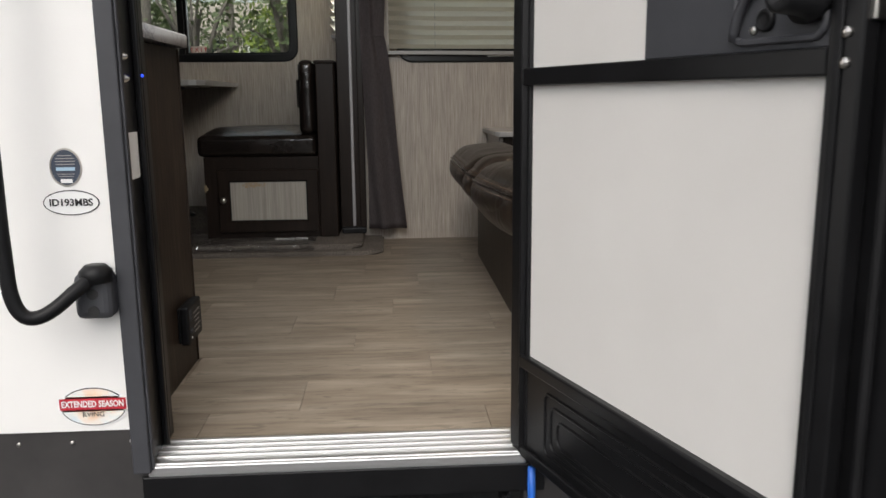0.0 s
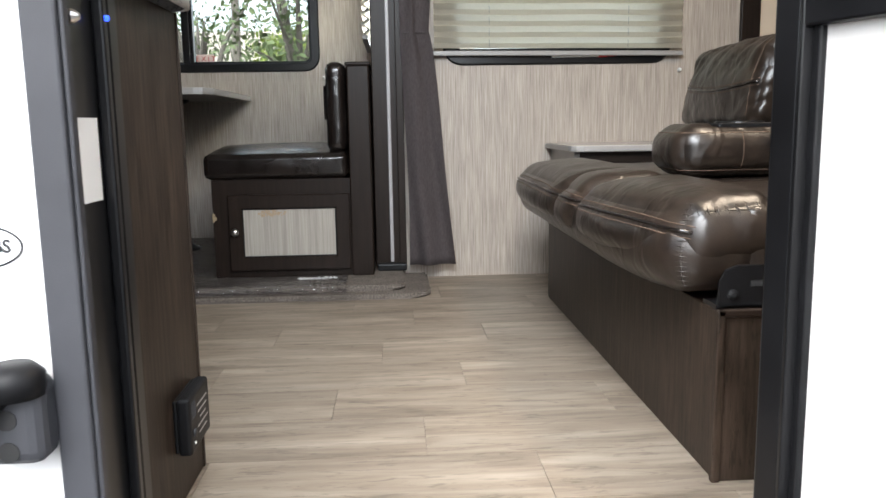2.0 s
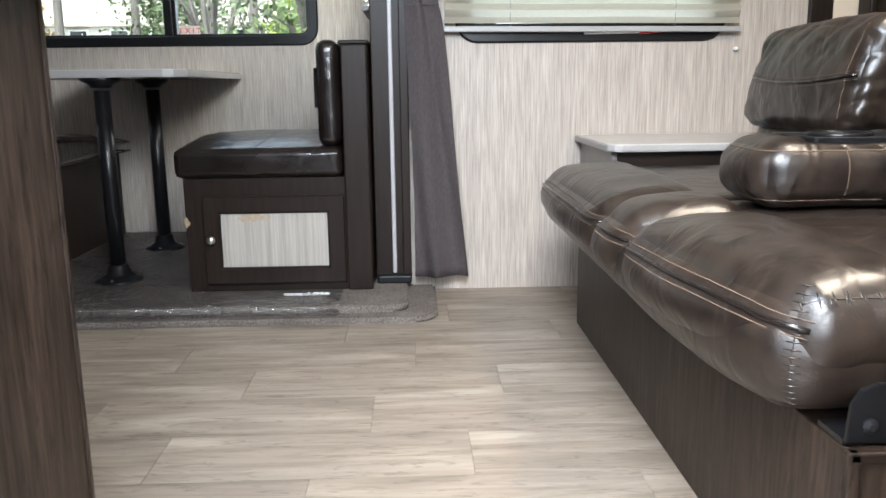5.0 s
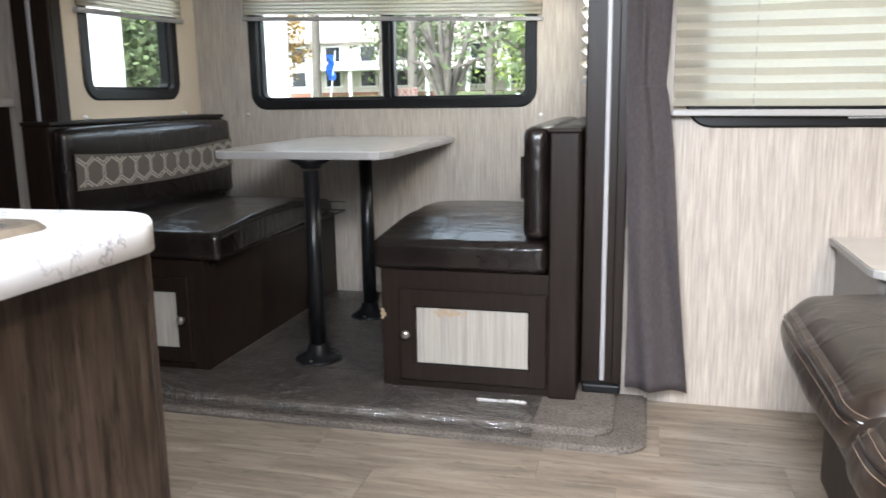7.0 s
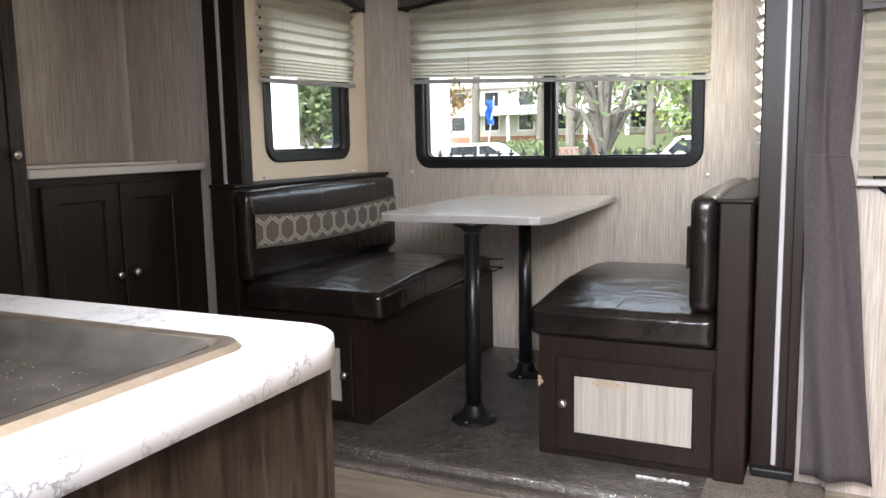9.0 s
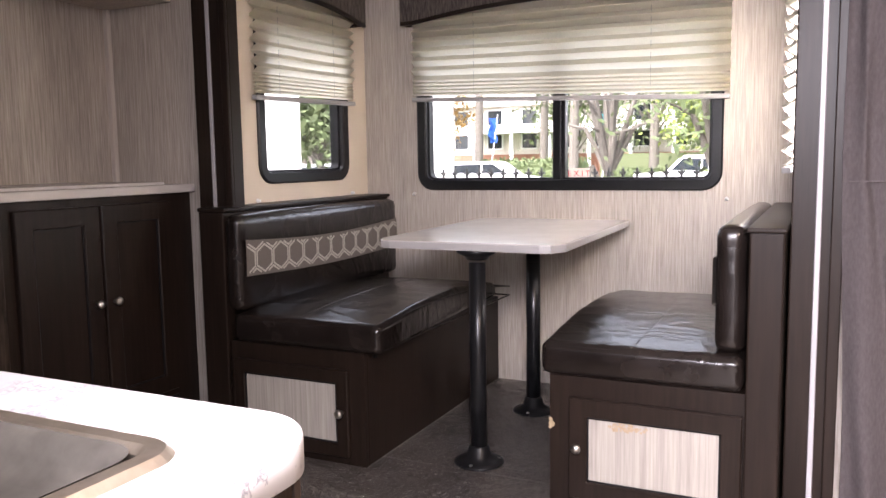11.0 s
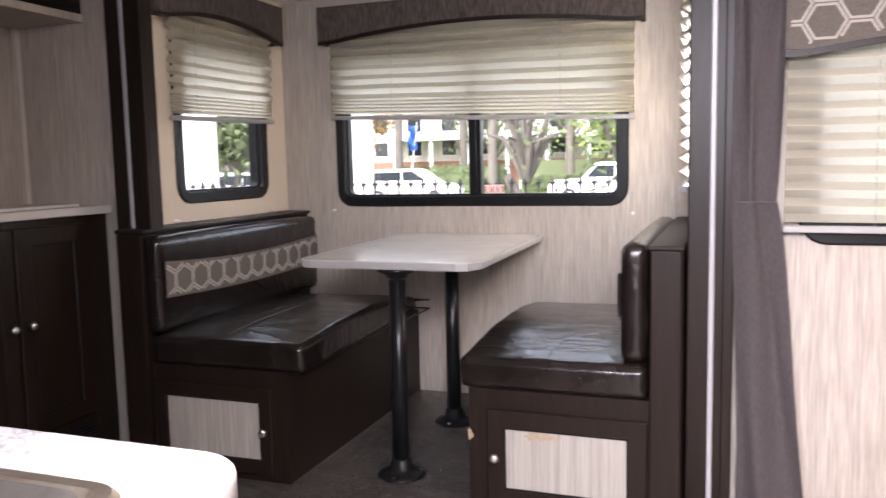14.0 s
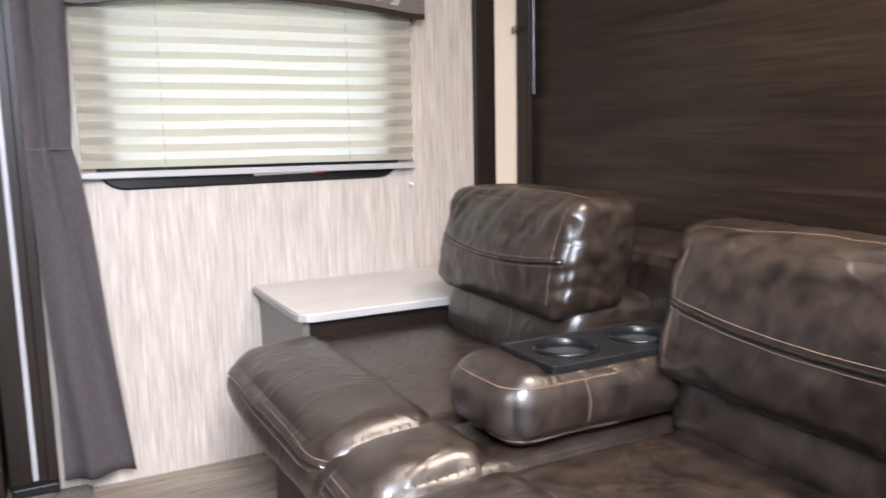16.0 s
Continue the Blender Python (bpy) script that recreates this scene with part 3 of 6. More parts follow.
# ---- windows, blinds, valances ----
def window(name, loop, d0, d1, order, label, mullion=None, r=0.075, w_=0.046):
    """A black-framed window in an opening; loop is (a0, a1, z0, z1), d0 the room side."""
    a0, a1, z0, z1 = loop
    mid = ((a0 + a1) / 2, d0, z0)
    loc = mid if order == "xyz" else (mid[1], mid[0], mid[2])
    w = thing(name, loc, label, "window", kind="structure")
    s = 1 if d1 > d0 else -1
    part("window_frame", swap(ring(a0, a1, z0, z1, r, w_, d0 - s * 0.012, d1, 0.006), order), BLACK, w, smooth=False)
    part("inner_frame", swap(ring(a0 + 0.042, a1 - 0.042, z0 + 0.042, z1 - 0.042, r - 0.035, 0.012, d0 + s * 0.012, d1, 0.003), order), BLACK_SOFT, w)
    if mullion:
        part("mullion", swap(boxes((mullion - 0.030, mullion + 0.006, min(d0 + s * 0.004, d1), max(d0 + s * 0.004, d1), z0 + 0.04, z1 - 0.04),
                                   (mullion + 0.006, mullion + 0.024, min(d0 + s * 0.012, d1), max(d0 + s * 0.012, d1), z0 + 0.04, z1 - 0.04), bevel=0.003), order), BLACK, w)
    edges = [a0 + 0.03, mullion, a1 - 0.03] if mullion else [a0 + 0.03, a1 - 0.03]
    for p, q in zip(edges, edges[1:]):
        y = d0 + s * 0.03
        pane = part("pane", swap(boxes((p, q, min(y, y + s * 0.004), max(y, y + s * 0.004), z0 + 0.03, z1 - 0.03)), order), GLASS, w)
        pane.visible_shadow = False
    return w


def blind(a0, a1, z0, z1, d, side, order, label, skew=0.0, pitch=0.042, stack=0.10, deep=0.0165):
    """A pleated cloth blind hung at depth d; side is the way to the room; skew lifts its far end."""
    loc = ((a0 + a1) / 2, d, z0)
    th = thing("pleated_blind", loc if order == "xyz" else (d, (a0 + a1) / 2, z0), label, "blind")
    zs = []
    z = z1
    while z > z0 + stack:
        zs.append(z)
        z -= pitch / 2
    while z > z0 + 0.012:
        zs.append(z)
        z -= 0.0075
    bm = bmesh.new()
    rows = []
    cols = 25
    for i, z in enumerate(zs):
        amp = deep if z > z0 + stack else 0.007
        row = []
        for k in range(cols):
            u = k / (cols - 1)
            lift = skew * u * (1 - (z - z0) / (z1 - z0))
            wob = noise.noise(Vector((u * 5, z * 7, a0))) * (0.003 if z > z0 + stack else 0.0008)
            row.append(bm.verts.new((a0 + (a1 - a0) * u, d + side * (amp if i % 2 else -amp), z + lift + wob)))
        rows.append(row)
    for p, q in zip(rows, rows[1:]):
        for k in range(cols - 1):
            bm.faces.new([p[k], p[k + 1], q[k + 1], q[k]])
    lines = [[(v.co.x, v.co.y - side * 0.003, v.co.z + 0.0005) for v in r_] for r_ in rows]
    part("cloth", swap(bm, order), BLIND, th)
    # strips added behind alternate facets, to deepen the shade bands of the pleats
    for i in range(0, len(rows) - 1, 2):
        tab = bmesh.new()
        back = [[tab.verts.new(p) for p in r_] for r_ in lines[i:i + 2]]
        for k in range(cols - 1):
            tab.faces.new([back[0][k], back[0][k + 1], back[1][k + 1], back[1][k]])
        part("dimming_strip", swap(tab, order), DIMMER, th)
    rail = boxes((a0 - 0.004, a1 + 0.004, d - 0.012, d + 0.012, z0 - 0.012, z0 + 0.006), bevel=0.003)
    for v in rail.verts:
        v.co.z += skew * (v.co.x - a0) / (a1 - a0)
    part("bottom_rail", swap(rail, order), EDGE, th, "grey plastic bottom rail")
    part("head_rail", swap(boxes((a0, a1, d - 0.014, d + 0.014, z1 - 0.005, z1 + 0.025), bevel=0.003), order), EDGE, th)
    for u in (0.22, 0.78):
        a = a0 + (a1 - a0) * u
        part("cord", swap(tube([(a, d + side * 0.002, z0), (a, d + side * 0.002, z1)], 0.0009, 5), order), EDGE, th)
    return th


def valance(a0, a1, z0, z1, d_wall, d_front, rise, order, cloth, label, hexes=False):
    """A padded box over a blind, with an arched lower edge."""
    mid = ((a0 + a1) / 2, d_wall, z1)
    th = thing("valance", mid if order == "xyz" else (mid[1], mid[0], mid[2]), label, "valance")
    s = 1 if d_wall > d_front else -1
    n = 24
    low = []
    for i in range(n + 1):
        u = i / n
        flat = 0.06
        t = min(max((u - flat) / (1 - 2 * flat), 0), 1)
        low.append((a0 + (a1 - a0) * u, z0 + rise * math.sin(math.pi * t) ** 0.8))
    face = prism(low + [(a1, z1), (a0, z1)], d_front, d_front + s * 0.018, 0.004)
    part("face", swap(face, order), cloth, th)
    back = [(a, z - 0.016) for a, z in low]
    lining = prism(back + [(a, z) for a, z in low[::-1]], d_front + s * 0.003, d_front + s * 0.015, 0.0)
    part("lower_trim", swap(lining, order), DARK_H, th, "dark wooden lower edge")
    lo, hi = sorted((d_front + s * 0.018, d_wall))
    for p in (a0, a1 - 0.018):
        part("side_board", swap(boxes((p, p + 0.018, lo, hi, z0 - 0.012, z1), bevel=0.002), order), cloth, th)
    part("top_board", swap(boxes((a0 + 0.018, a1 - 0.018, lo, hi, z1 - 0.015, z1 - 0.002)), order), DARK_H, th)
    if hexes:
        bm = hex_net(a0 + 0.012, a1 - 0.012, z0, z1 - 0.012, 0.053, 0.0075, lambda a: z0 + rise * math.sin(math.pi * min(max(((a - a0) / (a1 - a0) - 0.06) / 0.88, 0), 1)) ** 0.8 + 0.012)
        for v in bm.verts:
            v.co.y = d_front - s * (0.0012 if v.co.y > 0.5 else -0.001)
        part("hexagon_print", swap(bm, order), PATTERN, th, "pale hexagon net woven in the cloth")
    return th


def hex_net(a0, a1, z0, z1, r, w, floor_at=None, pointed=False, roof_at=None):
    """A net of hexagon outlines in the a-z plane; faces at y=1."""
    bm = bmesh.new()
    off = 30 if pointed else 0
    dx, dz = (math.sqrt(3) * r, 1.5 * r) if pointed else (1.5 * r, math.sqrt(3) * r)
    na, nz = int((a1 - a0) / dx) + 3, int((z1 - z0) / dz) + 3
    zc = (z0 + z1) / 2
    for i in range(na):
        for j in range(-nz, nz + 1):
            if pointed:
                a, z = a0 + (i - 1) * dx + (dx / 2 if j % 2 else 0), zc + j * dz
            else:
                a, z = a0 + (i - 1) * dx, zc + j * dz + (dz / 2 if i % 2 else 0)
            ro, ri = r - w * 0.25, r - w * 1.25
            for k in range(6):
                t0, t1 = radians(60 * k + off), radians(60 * k + 60 + off)
                for m in range(6):
                    f0, f1 = m / 6, (m + 1) / 6
                    quad = []
                    for rad, f in ((ro, f0), (ro, f1), (ri, f1), (ri, f0)):
                        quad.append((a + rad * (math.cos(t0) * (1 - f) + math.cos(t1) * f), z + rad * (math.sin(t0) * (1 - f) + math.sin(t1) * f)))
                    if all(a0 <= p[0] <= a1 and (floor_at(p[0]) if floor_at else z0) <= p[1] <= (roof_at(p[0]) if roof_at else z1) for p in quad):
                        bm.faces.new([bm.verts.new((p[0], 1.0, p[1])) for p in quad])
    return bm


window("window_1", W1, SLIDE_Y, SLIDE_Y + 0.055, "xyz", "wide black-framed sliding window in the dinette slide", mullion=-0.654)
window("window_2", WL, SLIDE_L, SLIDE_L - 0.055, "yxz", "narrow black-framed window in the slide's side wall")
window("window_3", W2, WALL_Y, WALL_Y + 0.055, "xyz", "black-framed window behind a lowered pleated blind", w_=0.062)
window("window_4", (4.82, 5.36, 0.94, 1.61), SLIDE_R, SLIDE_R + 0.055, "yxz", "black-framed window in the slide's front side wall")
blind(-1.327, 0.031, 1.303, 1.70, SLIDE_Y - 0.035, -1, "xyz", "pale pleated cloth blind, half lowered over the dinette window", skew=-0.047)
blind(4.655, 5.345, 1.275, 1.70, SLIDE_L + 0.035, 1, "yxz", "pale pleated cloth blind, half lowered over the side window", skew=0.013)
blind(0.540, 1.520, 0.889, 1.43, WALL_Y - 0.03, -1, "xyz", "pale pleated cloth blind lowered almost to the sill", skew=-0.008, stack=0.02, deep=0.0085)
blind(4.77, 5.42, 0.985, 1.69, SLIDE_R - 0.035, -1, "yxz", "pale pleated cloth blind seen edge-on beside the bench", stack=0.03)
valance(-1.364, 0.073, 1.640, 1.79, SLIDE_Y, SLIDE_Y - 0.085, 0.05, "xyz", STRIECLOTH, "brown streaked cloth valance with arched edge over the dinette window")
valance(4.540, 5.394, 1.640, 1.795, SLIDE_L, SLIDE_L + 0.085, 0.045, "yxz", STRIECLOTH, "brown streaked cloth valance with arched edge over the side window")
valance(0.530, 1.548, 1.345, 1.490, WALL_Y, WALL_Y - 0.09, 0.035, "xyz", HEXCLOTH, "grey-brown valance with a pale hexagon net over the blind", hexes=True)

exit_sign = thing("exit_sticker", (-0.575, SLIDE_Y + 0.028, 0.955), "pale exit sticker with red letters on the window glass", "sticker")
part("film", boxes((-0.620, -0.530, SLIDE_Y + 0.0272, SLIDE_Y + 0.0288, 0.938, 0.984)), material("pale_pink_film", (0.75, 0.62, 0.55), 0.5), exit_sign)
part("letters", place(text_bm("E X I T", 0.034), Matrix.Translation((-0.575, SLIDE_Y + 0.0265, 0.961)) @ Matrix.Rotation(radians(90), 4, "X")), RED, exit_sign, "red letters")

for pos, ax in (((-1.345, SLIDE_Y, 0.873), "y"), ((0.026, SLIDE_Y, 0.860), "y"), ((SLIDE_L, 4.683, 0.882), "x"), ((SLIDE_L, 5.363, 0.884), "x"), ((1.522, WALL_Y, 0.815), "y")):
    s = -1 if ax == "y" else 1
    solid("blind_anchor", lathe([(0.004, 0.0), (0.008, s * 0.004), (0.008, s * 0.008), (0.005, s * 0.014), (0.006, s * 0.018), (0.002, s * 0.02)], pos, 12, ax), WHITE, "small clear plastic cord anchor screwed to the wall", "anchor", group="blind cord anchors", smooth=True)

rod = thing("window_latch", (1.13, WALL_Y - 0.02, 0.876), "white window latch rod with red grips on the sill frame", "latch")
part("rod", tube([(1.005, WALL_Y - 0.018, 0.870), (1.19, WALL_Y - 0.02, 0.872)], 0.004, 8), WHITE, rod)
part("grip", tube([(1.19, WALL_Y - 0.02, 0.872), (1.225, WALL_Y - 0.021, 0.873)], 0.007, 8), RED, rod, "red plastic grip")
part("grip", tube([(1.232, WALL_Y - 0.021, 0.874), (1.27, WALL_Y - 0.021, 0.877)], 0.006, 8), RED, rod, "red plastic grip")

# ---- slide jambs, curtain ----
for name, x0, x1, tx in (("slide_jamb_front", 0.295, 0.416, 0.359), ("slide_jamb_rear", -1.66, -1.50, -1.585)):
    j = thing(name, ((x0 + x1) / 2, WALL_Y - 0.05, 0.05), "tall dark wooden jamb of the slide opening with metal strip", "trim", kind="structure")
    part("board", boxes((x0, x1, WALL_Y - 0.055, WALL_Y, 0.055, SLIDE_TOP + 0.1), bevel=0.004), DARK_V, j)
    part("side_cap", boxes((x1 - 0.028, x1, WALL_Y - 0.068, WALL_Y - 0.055, 0.07, SLIDE_TOP + 0.1), bevel=0.003), DARK_V, j)
    part("metal_strip", boxes((tx - 0.0070, tx + 0.0070, WALL_Y - 0.063, WALL_Y - 0.054, 0.075, SLIDE_TOP + 0.1), bevel=0.003), SEAL, j, "pale metal seal strip")
    part("foot_seal", boxes((x0 + 0.005, x1, WALL_Y - 0.085, WALL_Y - 0.01, 0.042, 0.070), bevel=0.006), BLACK_SOFT, j, "black rubber foot")
solid("slide_header", boxes((SLIDE_L - 0.06, SLIDE_R + 0.115, WALL_Y - 0.05, WALL_Y, SLIDE_TOP - 0.01, SLIDE_TOP + 0.12), bevel=0.004), DARK_H, "dark wooden header over the slide opening", "trim", kind="structure")


def curtain():
    """A pleated privacy curtain, gathered by a tie."""
    th = thing("curtain", (0.5, 4.4, 0.062), "grey-brown cloth curtain gathered by a tie beside the slide", "curtain")
    bm = bmesh.new()
    rows = []
    for i in range(61):
        z = 0.062 + (2.0 - 0.062) * i / 60
        # left and right edge by height
        t = (z - 0.96)
        if t < 0:
            k = (-t / 0.90) ** 0.7
            l, r = 0.414 + 0.012 * k, 0.512 + 0.098 * k
        else:
            k = min(t / 0.55, 1)
            l, r = 0.414 - 0.012 * k, 0.512 + 0.03 * k
        row = []
        for j in range(61):
            u = j / 60
            amp = 0.007 + 0.012 * abs(t)
            y = 4.415 + amp * math.sin(u * 9 + 1.3 * math.sin(z * 2.2) + 0.6) - 0.0015 * math.sin(u * 17 + z * 2)
            x = l + (r - l) * u + 0.006 * math.sin(u * 9 + z * 5)
            row.append(bm.verts.new((x, y, z)))
        rows.append(row)
    for p, q in zip(rows, rows[1:]):
        for k in range(60):
            bm.faces.new([p[k], p[k + 1], q[k + 1], q[k]])
    bmesh.ops.solidify(bm, geom=bm.faces[:], thickness=0.002)
    bmesh.ops.recalc_face_normals(bm, faces=bm.faces[:])
    part("cloth", bm, CURTAIN, th, smooth=True)
    part("tie", boxes((0.419, 0.515, 4.4065, 4.4235, 0.959, 0.961), bevel=0.0006), CURTAIN, th)
    part("track", boxes((0.38, 0.62, 4.405, 4.425, 2.0, 2.02)), ALU, th)


curtain()

# ---- carpet of the slide ----
def corner_arc(cx, cy, r, n=8):
    return [(cx + r * math.sin(radians(90 * k / n)), cy - r * math.cos(radians(90 * k / n))) for k in range(n + 1)]


lip = [(-1.66, 4.490), (-1.66, 4.080), *corner_arc(0.421, 4.156, 0.076), (0.497, 4.490)]
low = swap(prism(lip, -0.004, 0.020, 0.010, 3), "xzy")
solid("carpet_lip", low, CARPET, "worn taupe carpet lip at the slide's edge, thick pile", "carpet", kind="structure")
pad = [(-1.66, 4.470), (-1.66, 4.138), *corner_arc(0.355, 4.188, 0.05), (0.405, 4.470)]
solid("carpet_step", swap(prism(pad, 0.018, 0.042, 0.008, 3), "xzy"), CARPET, "taupe carpet wrapped over the slide floor's edge", "carpet", kind="structure")
solid("slide_floor", boxes((-1.60, 0.30, 4.47, SLIDE_Y, -0.04, 0.0418)), CARPET, "worn taupe carpet of the slide floor", "carpet", kind="structure")

FILM = bpy.data.materials.new("clear_film")
FILM.use_nodes = True
fn = FILM.node_tree
fn.nodes.remove(fn.nodes["Principled BSDF"])
f1, f2, f3 = fn.nodes.new("ShaderNodeBsdfTransparent"), fn.nodes.new("ShaderNodeBsdfGlossy"), fn.nodes.new("ShaderNodeMixShader")
f1.inputs["Color"].default_value = (0.88, 0.88, 0.9, 1)
f2.inputs["Roughness"].default_value = 0.10
f3.inputs[0].default_value = 0.34
fc, fz, fb = fn.nodes.new("ShaderNodeTexCoord"), fn.nodes.new("ShaderNodeTexNoise"), fn.nodes.new("ShaderNodeBump")
fz.inputs["Scale"].default_value, fz.inputs["Detail"].default_value, fz.inputs["Distortion"].default_value = 38.0, 5.0, 1.5
fb.inputs["Strength"].default_value, fb.inputs["Distance"].default_value = 1.0, 0.010
fn.links.new(fc.outputs["Object"], fz.inputs["Vector"])
fn.links.new(fz.outputs["Fac"], fb.inputs["Height"])
fn.links.new(fb.outputs["Normal"], f2.inputs["Normal"])
fn.links.new(f1.outputs[0], f3.inputs[1])
fn.links.new(f2.outputs[0], f3.inputs[2])
fn.links.new(f3.outputs[0], fn.nodes["Material Output"].inputs[0])


def film_sheet(x0, x1, y0, y1, nx, ny, base):
    """Wrinkled clear protective film lying on the carpet."""
    bm = bmesh.new()
    rows = []
    for i in range(nx + 1):
        row = []
        for j in range(ny + 1):
            x, y = x0 + (x1 - x0) * i / nx, y0 + (y1 - y0) * j / ny
            w = noise.noise(Vector((x * 7 + y * 9, y * 14, 3.0)))
            ridge = max(0.0, 1 - abs(w) * 9) * 0.009 * max(0.0, noise.noise(Vector((x * 3, y * 4, 9.0))) + 0.45)
            z = base(y) + 0.003 + ridge + 0.0012 * noise.noise(Vector((x * 40, y * 40, 1.0)))
            row.append(bm.verts.new((x + 0.006 * noise.noise(Vector((x * 9, y * 9, 5))) * (1 if 0 < i < nx else 0), y, z)))
        rows.append(row)
    for p, q in zip(rows, rows[1:]):
        for k in range(ny):
            bm.faces.new([p[k], p[k + 1], q[k + 1], q[k]])
    return bm


sheet = film_sheet(-1.20, 0.19, 4.094, 4.345, 200, 36, lambda y: 0.022 + 0.022 * min(max((y - 4.128) / 0.02, 0), 1))
solid("carpet_film", sheet, FILM, "crumpled clear plastic film stuck on the carpet edge", "film", smooth=True)
sheet = film_sheet(-0.925, -0.33, 4.346, 5.49, 90, 146, lambda y: 0.0425)
solid("carpet_film", sheet, FILM, "crumpled clear plastic film covering the carpet under the table", "film", smooth=True)


def white_strip(x0, x1, y, z):
    """A ragged, curled white strip."""
    rnd_ = random.Random(7)
    bm = bmesh.new()
    rows = []
    for i in range(25):
        x = x0 + (x1 - x0) * i / 24
        w = 0.010 * (0.35 + 0.65 * abs(math.sin(i * 0.9))) * (1 if 0 < i < 24 else 0.2)
        up = 0.004 + 0.006 * rnd_.random()
        rows.append([bm.verts.new(p) for p in ((x, y - w, z), (x, y, z + up), (x, y + w, z + 0.001))])
    for p, q in zip(rows, rows[1:]):
        for k in range(2):
            bm.faces.new([p[k], q[k], q[k + 1], p[k + 1]])
    return bm


solid("white_strip", white_strip(0.00, 0.150, 4.279, 0.0435), WHITE, "ragged white strip on the carpet edge", "film", smooth=True)

# ---- dinette ----
def knob(pos, axis, s, parent):
    part("knob", lathe([(0.006, 0.0), (0.006, s * 0.012), (0.012, s * 0.016), (0.0145, s * 0.021), (0.0135, s * 0.026), (0.008, s * 0.030), (0.001, s * 0.031)], pos, 20, axis), NICKEL, parent, "round brushed nickel knob", smooth=True)


def panel_door(parent, a0, a1, z0, z1, d, s, order, stile, insert, rail=None, knob_at=None):
    """A framed cabinet door standing proud of a face at depth d towards s, with its flat insert."""
    rail = rail or stile
    d1 = d + s * 0.018
    lo, hi = sorted((d, d1))
    frame_bm = ring(a0, a1, z0, z1, 0.004, stile, d1, d, 0.003)
    door = part("door", swap(frame_bm, order), DARK_V, parent, "dark framed cabinet door")
    lo, hi = sorted((d + s * 0.002, d + s * 0.009))
    part("insert", swap(boxes((a0 + stile - 0.004, a1 - stile + 0.004, lo, hi, z0 + rail - 0.004, z1 - rail + 0.004)), order), insert, door, "flat inset panel")
    lo, hi = sorted((d + s * 0.009, d + s * 0.013))
    e = 0.004
    part("inset_bead", swap(join(boxes((a0 + stile, a0 + stile + e, lo, hi, z0 + rail, z1 - rail)), boxes((a1 - stile - e, a1 - stile, lo, hi, z0 + rail, z1 - rail)),
                                 boxes((a0 + stile, a1 - stile, lo, hi, z0 + rail, z0 + rail + e)), boxes((a0 + stile, a1 - stile, lo, hi, z1 - rail - e, z1 - rail))), order), BLACK_SOFT, door)
    if knob_at:
        a, z = knob_at
        pos = (a, d1, z) if order == "xyz" else (d1, a, z)
        knob(pos, "y" if order == "xyz" else "x", s, door)
    return door


def welt(bm, places, way, lift=0.0):
    """Points on a shape, found along the line way from each place."""
    tree_ = BVHTree.FromBMesh(bm)
    out = []
    for p in places:
        hit_, normal, _, _ = tree_.ray_cast(Vector(p), Vector(way))
        if hit_:
            out.append(tuple(hit_ + normal * lift))
    return out


def crown(y):
    """How far a seat's top swells and sinks along its length."""
    u = (y - 4.335) / 1.17
    return -0.016 + 0.112 * u - 0.149 * u * u


def creased(w):
    """Stretch creases in the swollen top of a seat."""
    w.z += crown(w.y) * min(1.0, max(0.0, (w.z - 0.43) / 0.09))
    back = max(0.0, (w.y - 4.45) / 1.05)
    if w.x < -0.6:
        w.x -= 0.075 * back * min(1.0, max(0.0, (w.x + 1.445) / 0.579))
    else:
        w.x -= 0.040 * back * min(1.0, max(0.0, (0.2 - w.x) / 0.542))
    if w.z > 0.515 + crown(w.y):
        n = noise.noise(Vector((w.x * 5.0 + w.y * 2.0, w.y * 6.5, 4.0)))
        m = noise.noise(Vector((w.x * 12.0 - w.y * 9.0, w.y * 11.0, 8.0)))
        inner = min(1.0, max(0.0, (w.y - 4.36) / 0.12))
        w.z += inner * (0.0030 * max(0.0, 1 - abs(n) * 4) ** 2 + 0.0015 * m)
    return w


def seat_cushion(x0, x1, parent_label, edge):
    th = thing("seat_cushion", ((x0 + x1) / 2, 4.95, 0.418), parent_label, "cushion", group="dinette seat cushions")
    cover = part("cover", cushion(x0, x1, 4.335, 5.505, 0.419, 0.530, 0.026, (0.004, 0.004, 0.010), 56, 0.0016, 9, creased), LEATHER, th, smooth=True)
    line = [(x0 + 0.26 + 0.02 * math.sin(5 * k / 20), 4.37 + 0.051 * k, 0.8) for k in range(21)]
    part("seam", tube(welt(cushion(x0, x1, 4.335, 5.505, 0.419, 0.530, 0.026, (0.004, 0.004, 0.010), 56, 0.0016, 9, creased), line, (0, 0, -1), -0.0004), 0.0022, 6), LEATHER, cover, smooth=True)
    for z in (0.430, 0.520):
        pts = [(x0 + 0.010, 4.345), (x1 - 0.010, 4.345), (x1 - 0.010, 5.495), (x0 + 0.010, 5.495)]
        loop = []
        for (p, q), (r, t) in zip(pts, pts[1:] + pts[:1]):
            loop += [(p + (r - p) * k / 10, q + (t - q) * k / 10, z) for k in range(10)]
        loop = [(x, y, h + (crown(y) if h > 0.5 else 0.0)) for x, y, h in loop]
        part("piping", tube(loop, 0.0035, 6, True), LEATHER, cover, smooth=True)
    return th


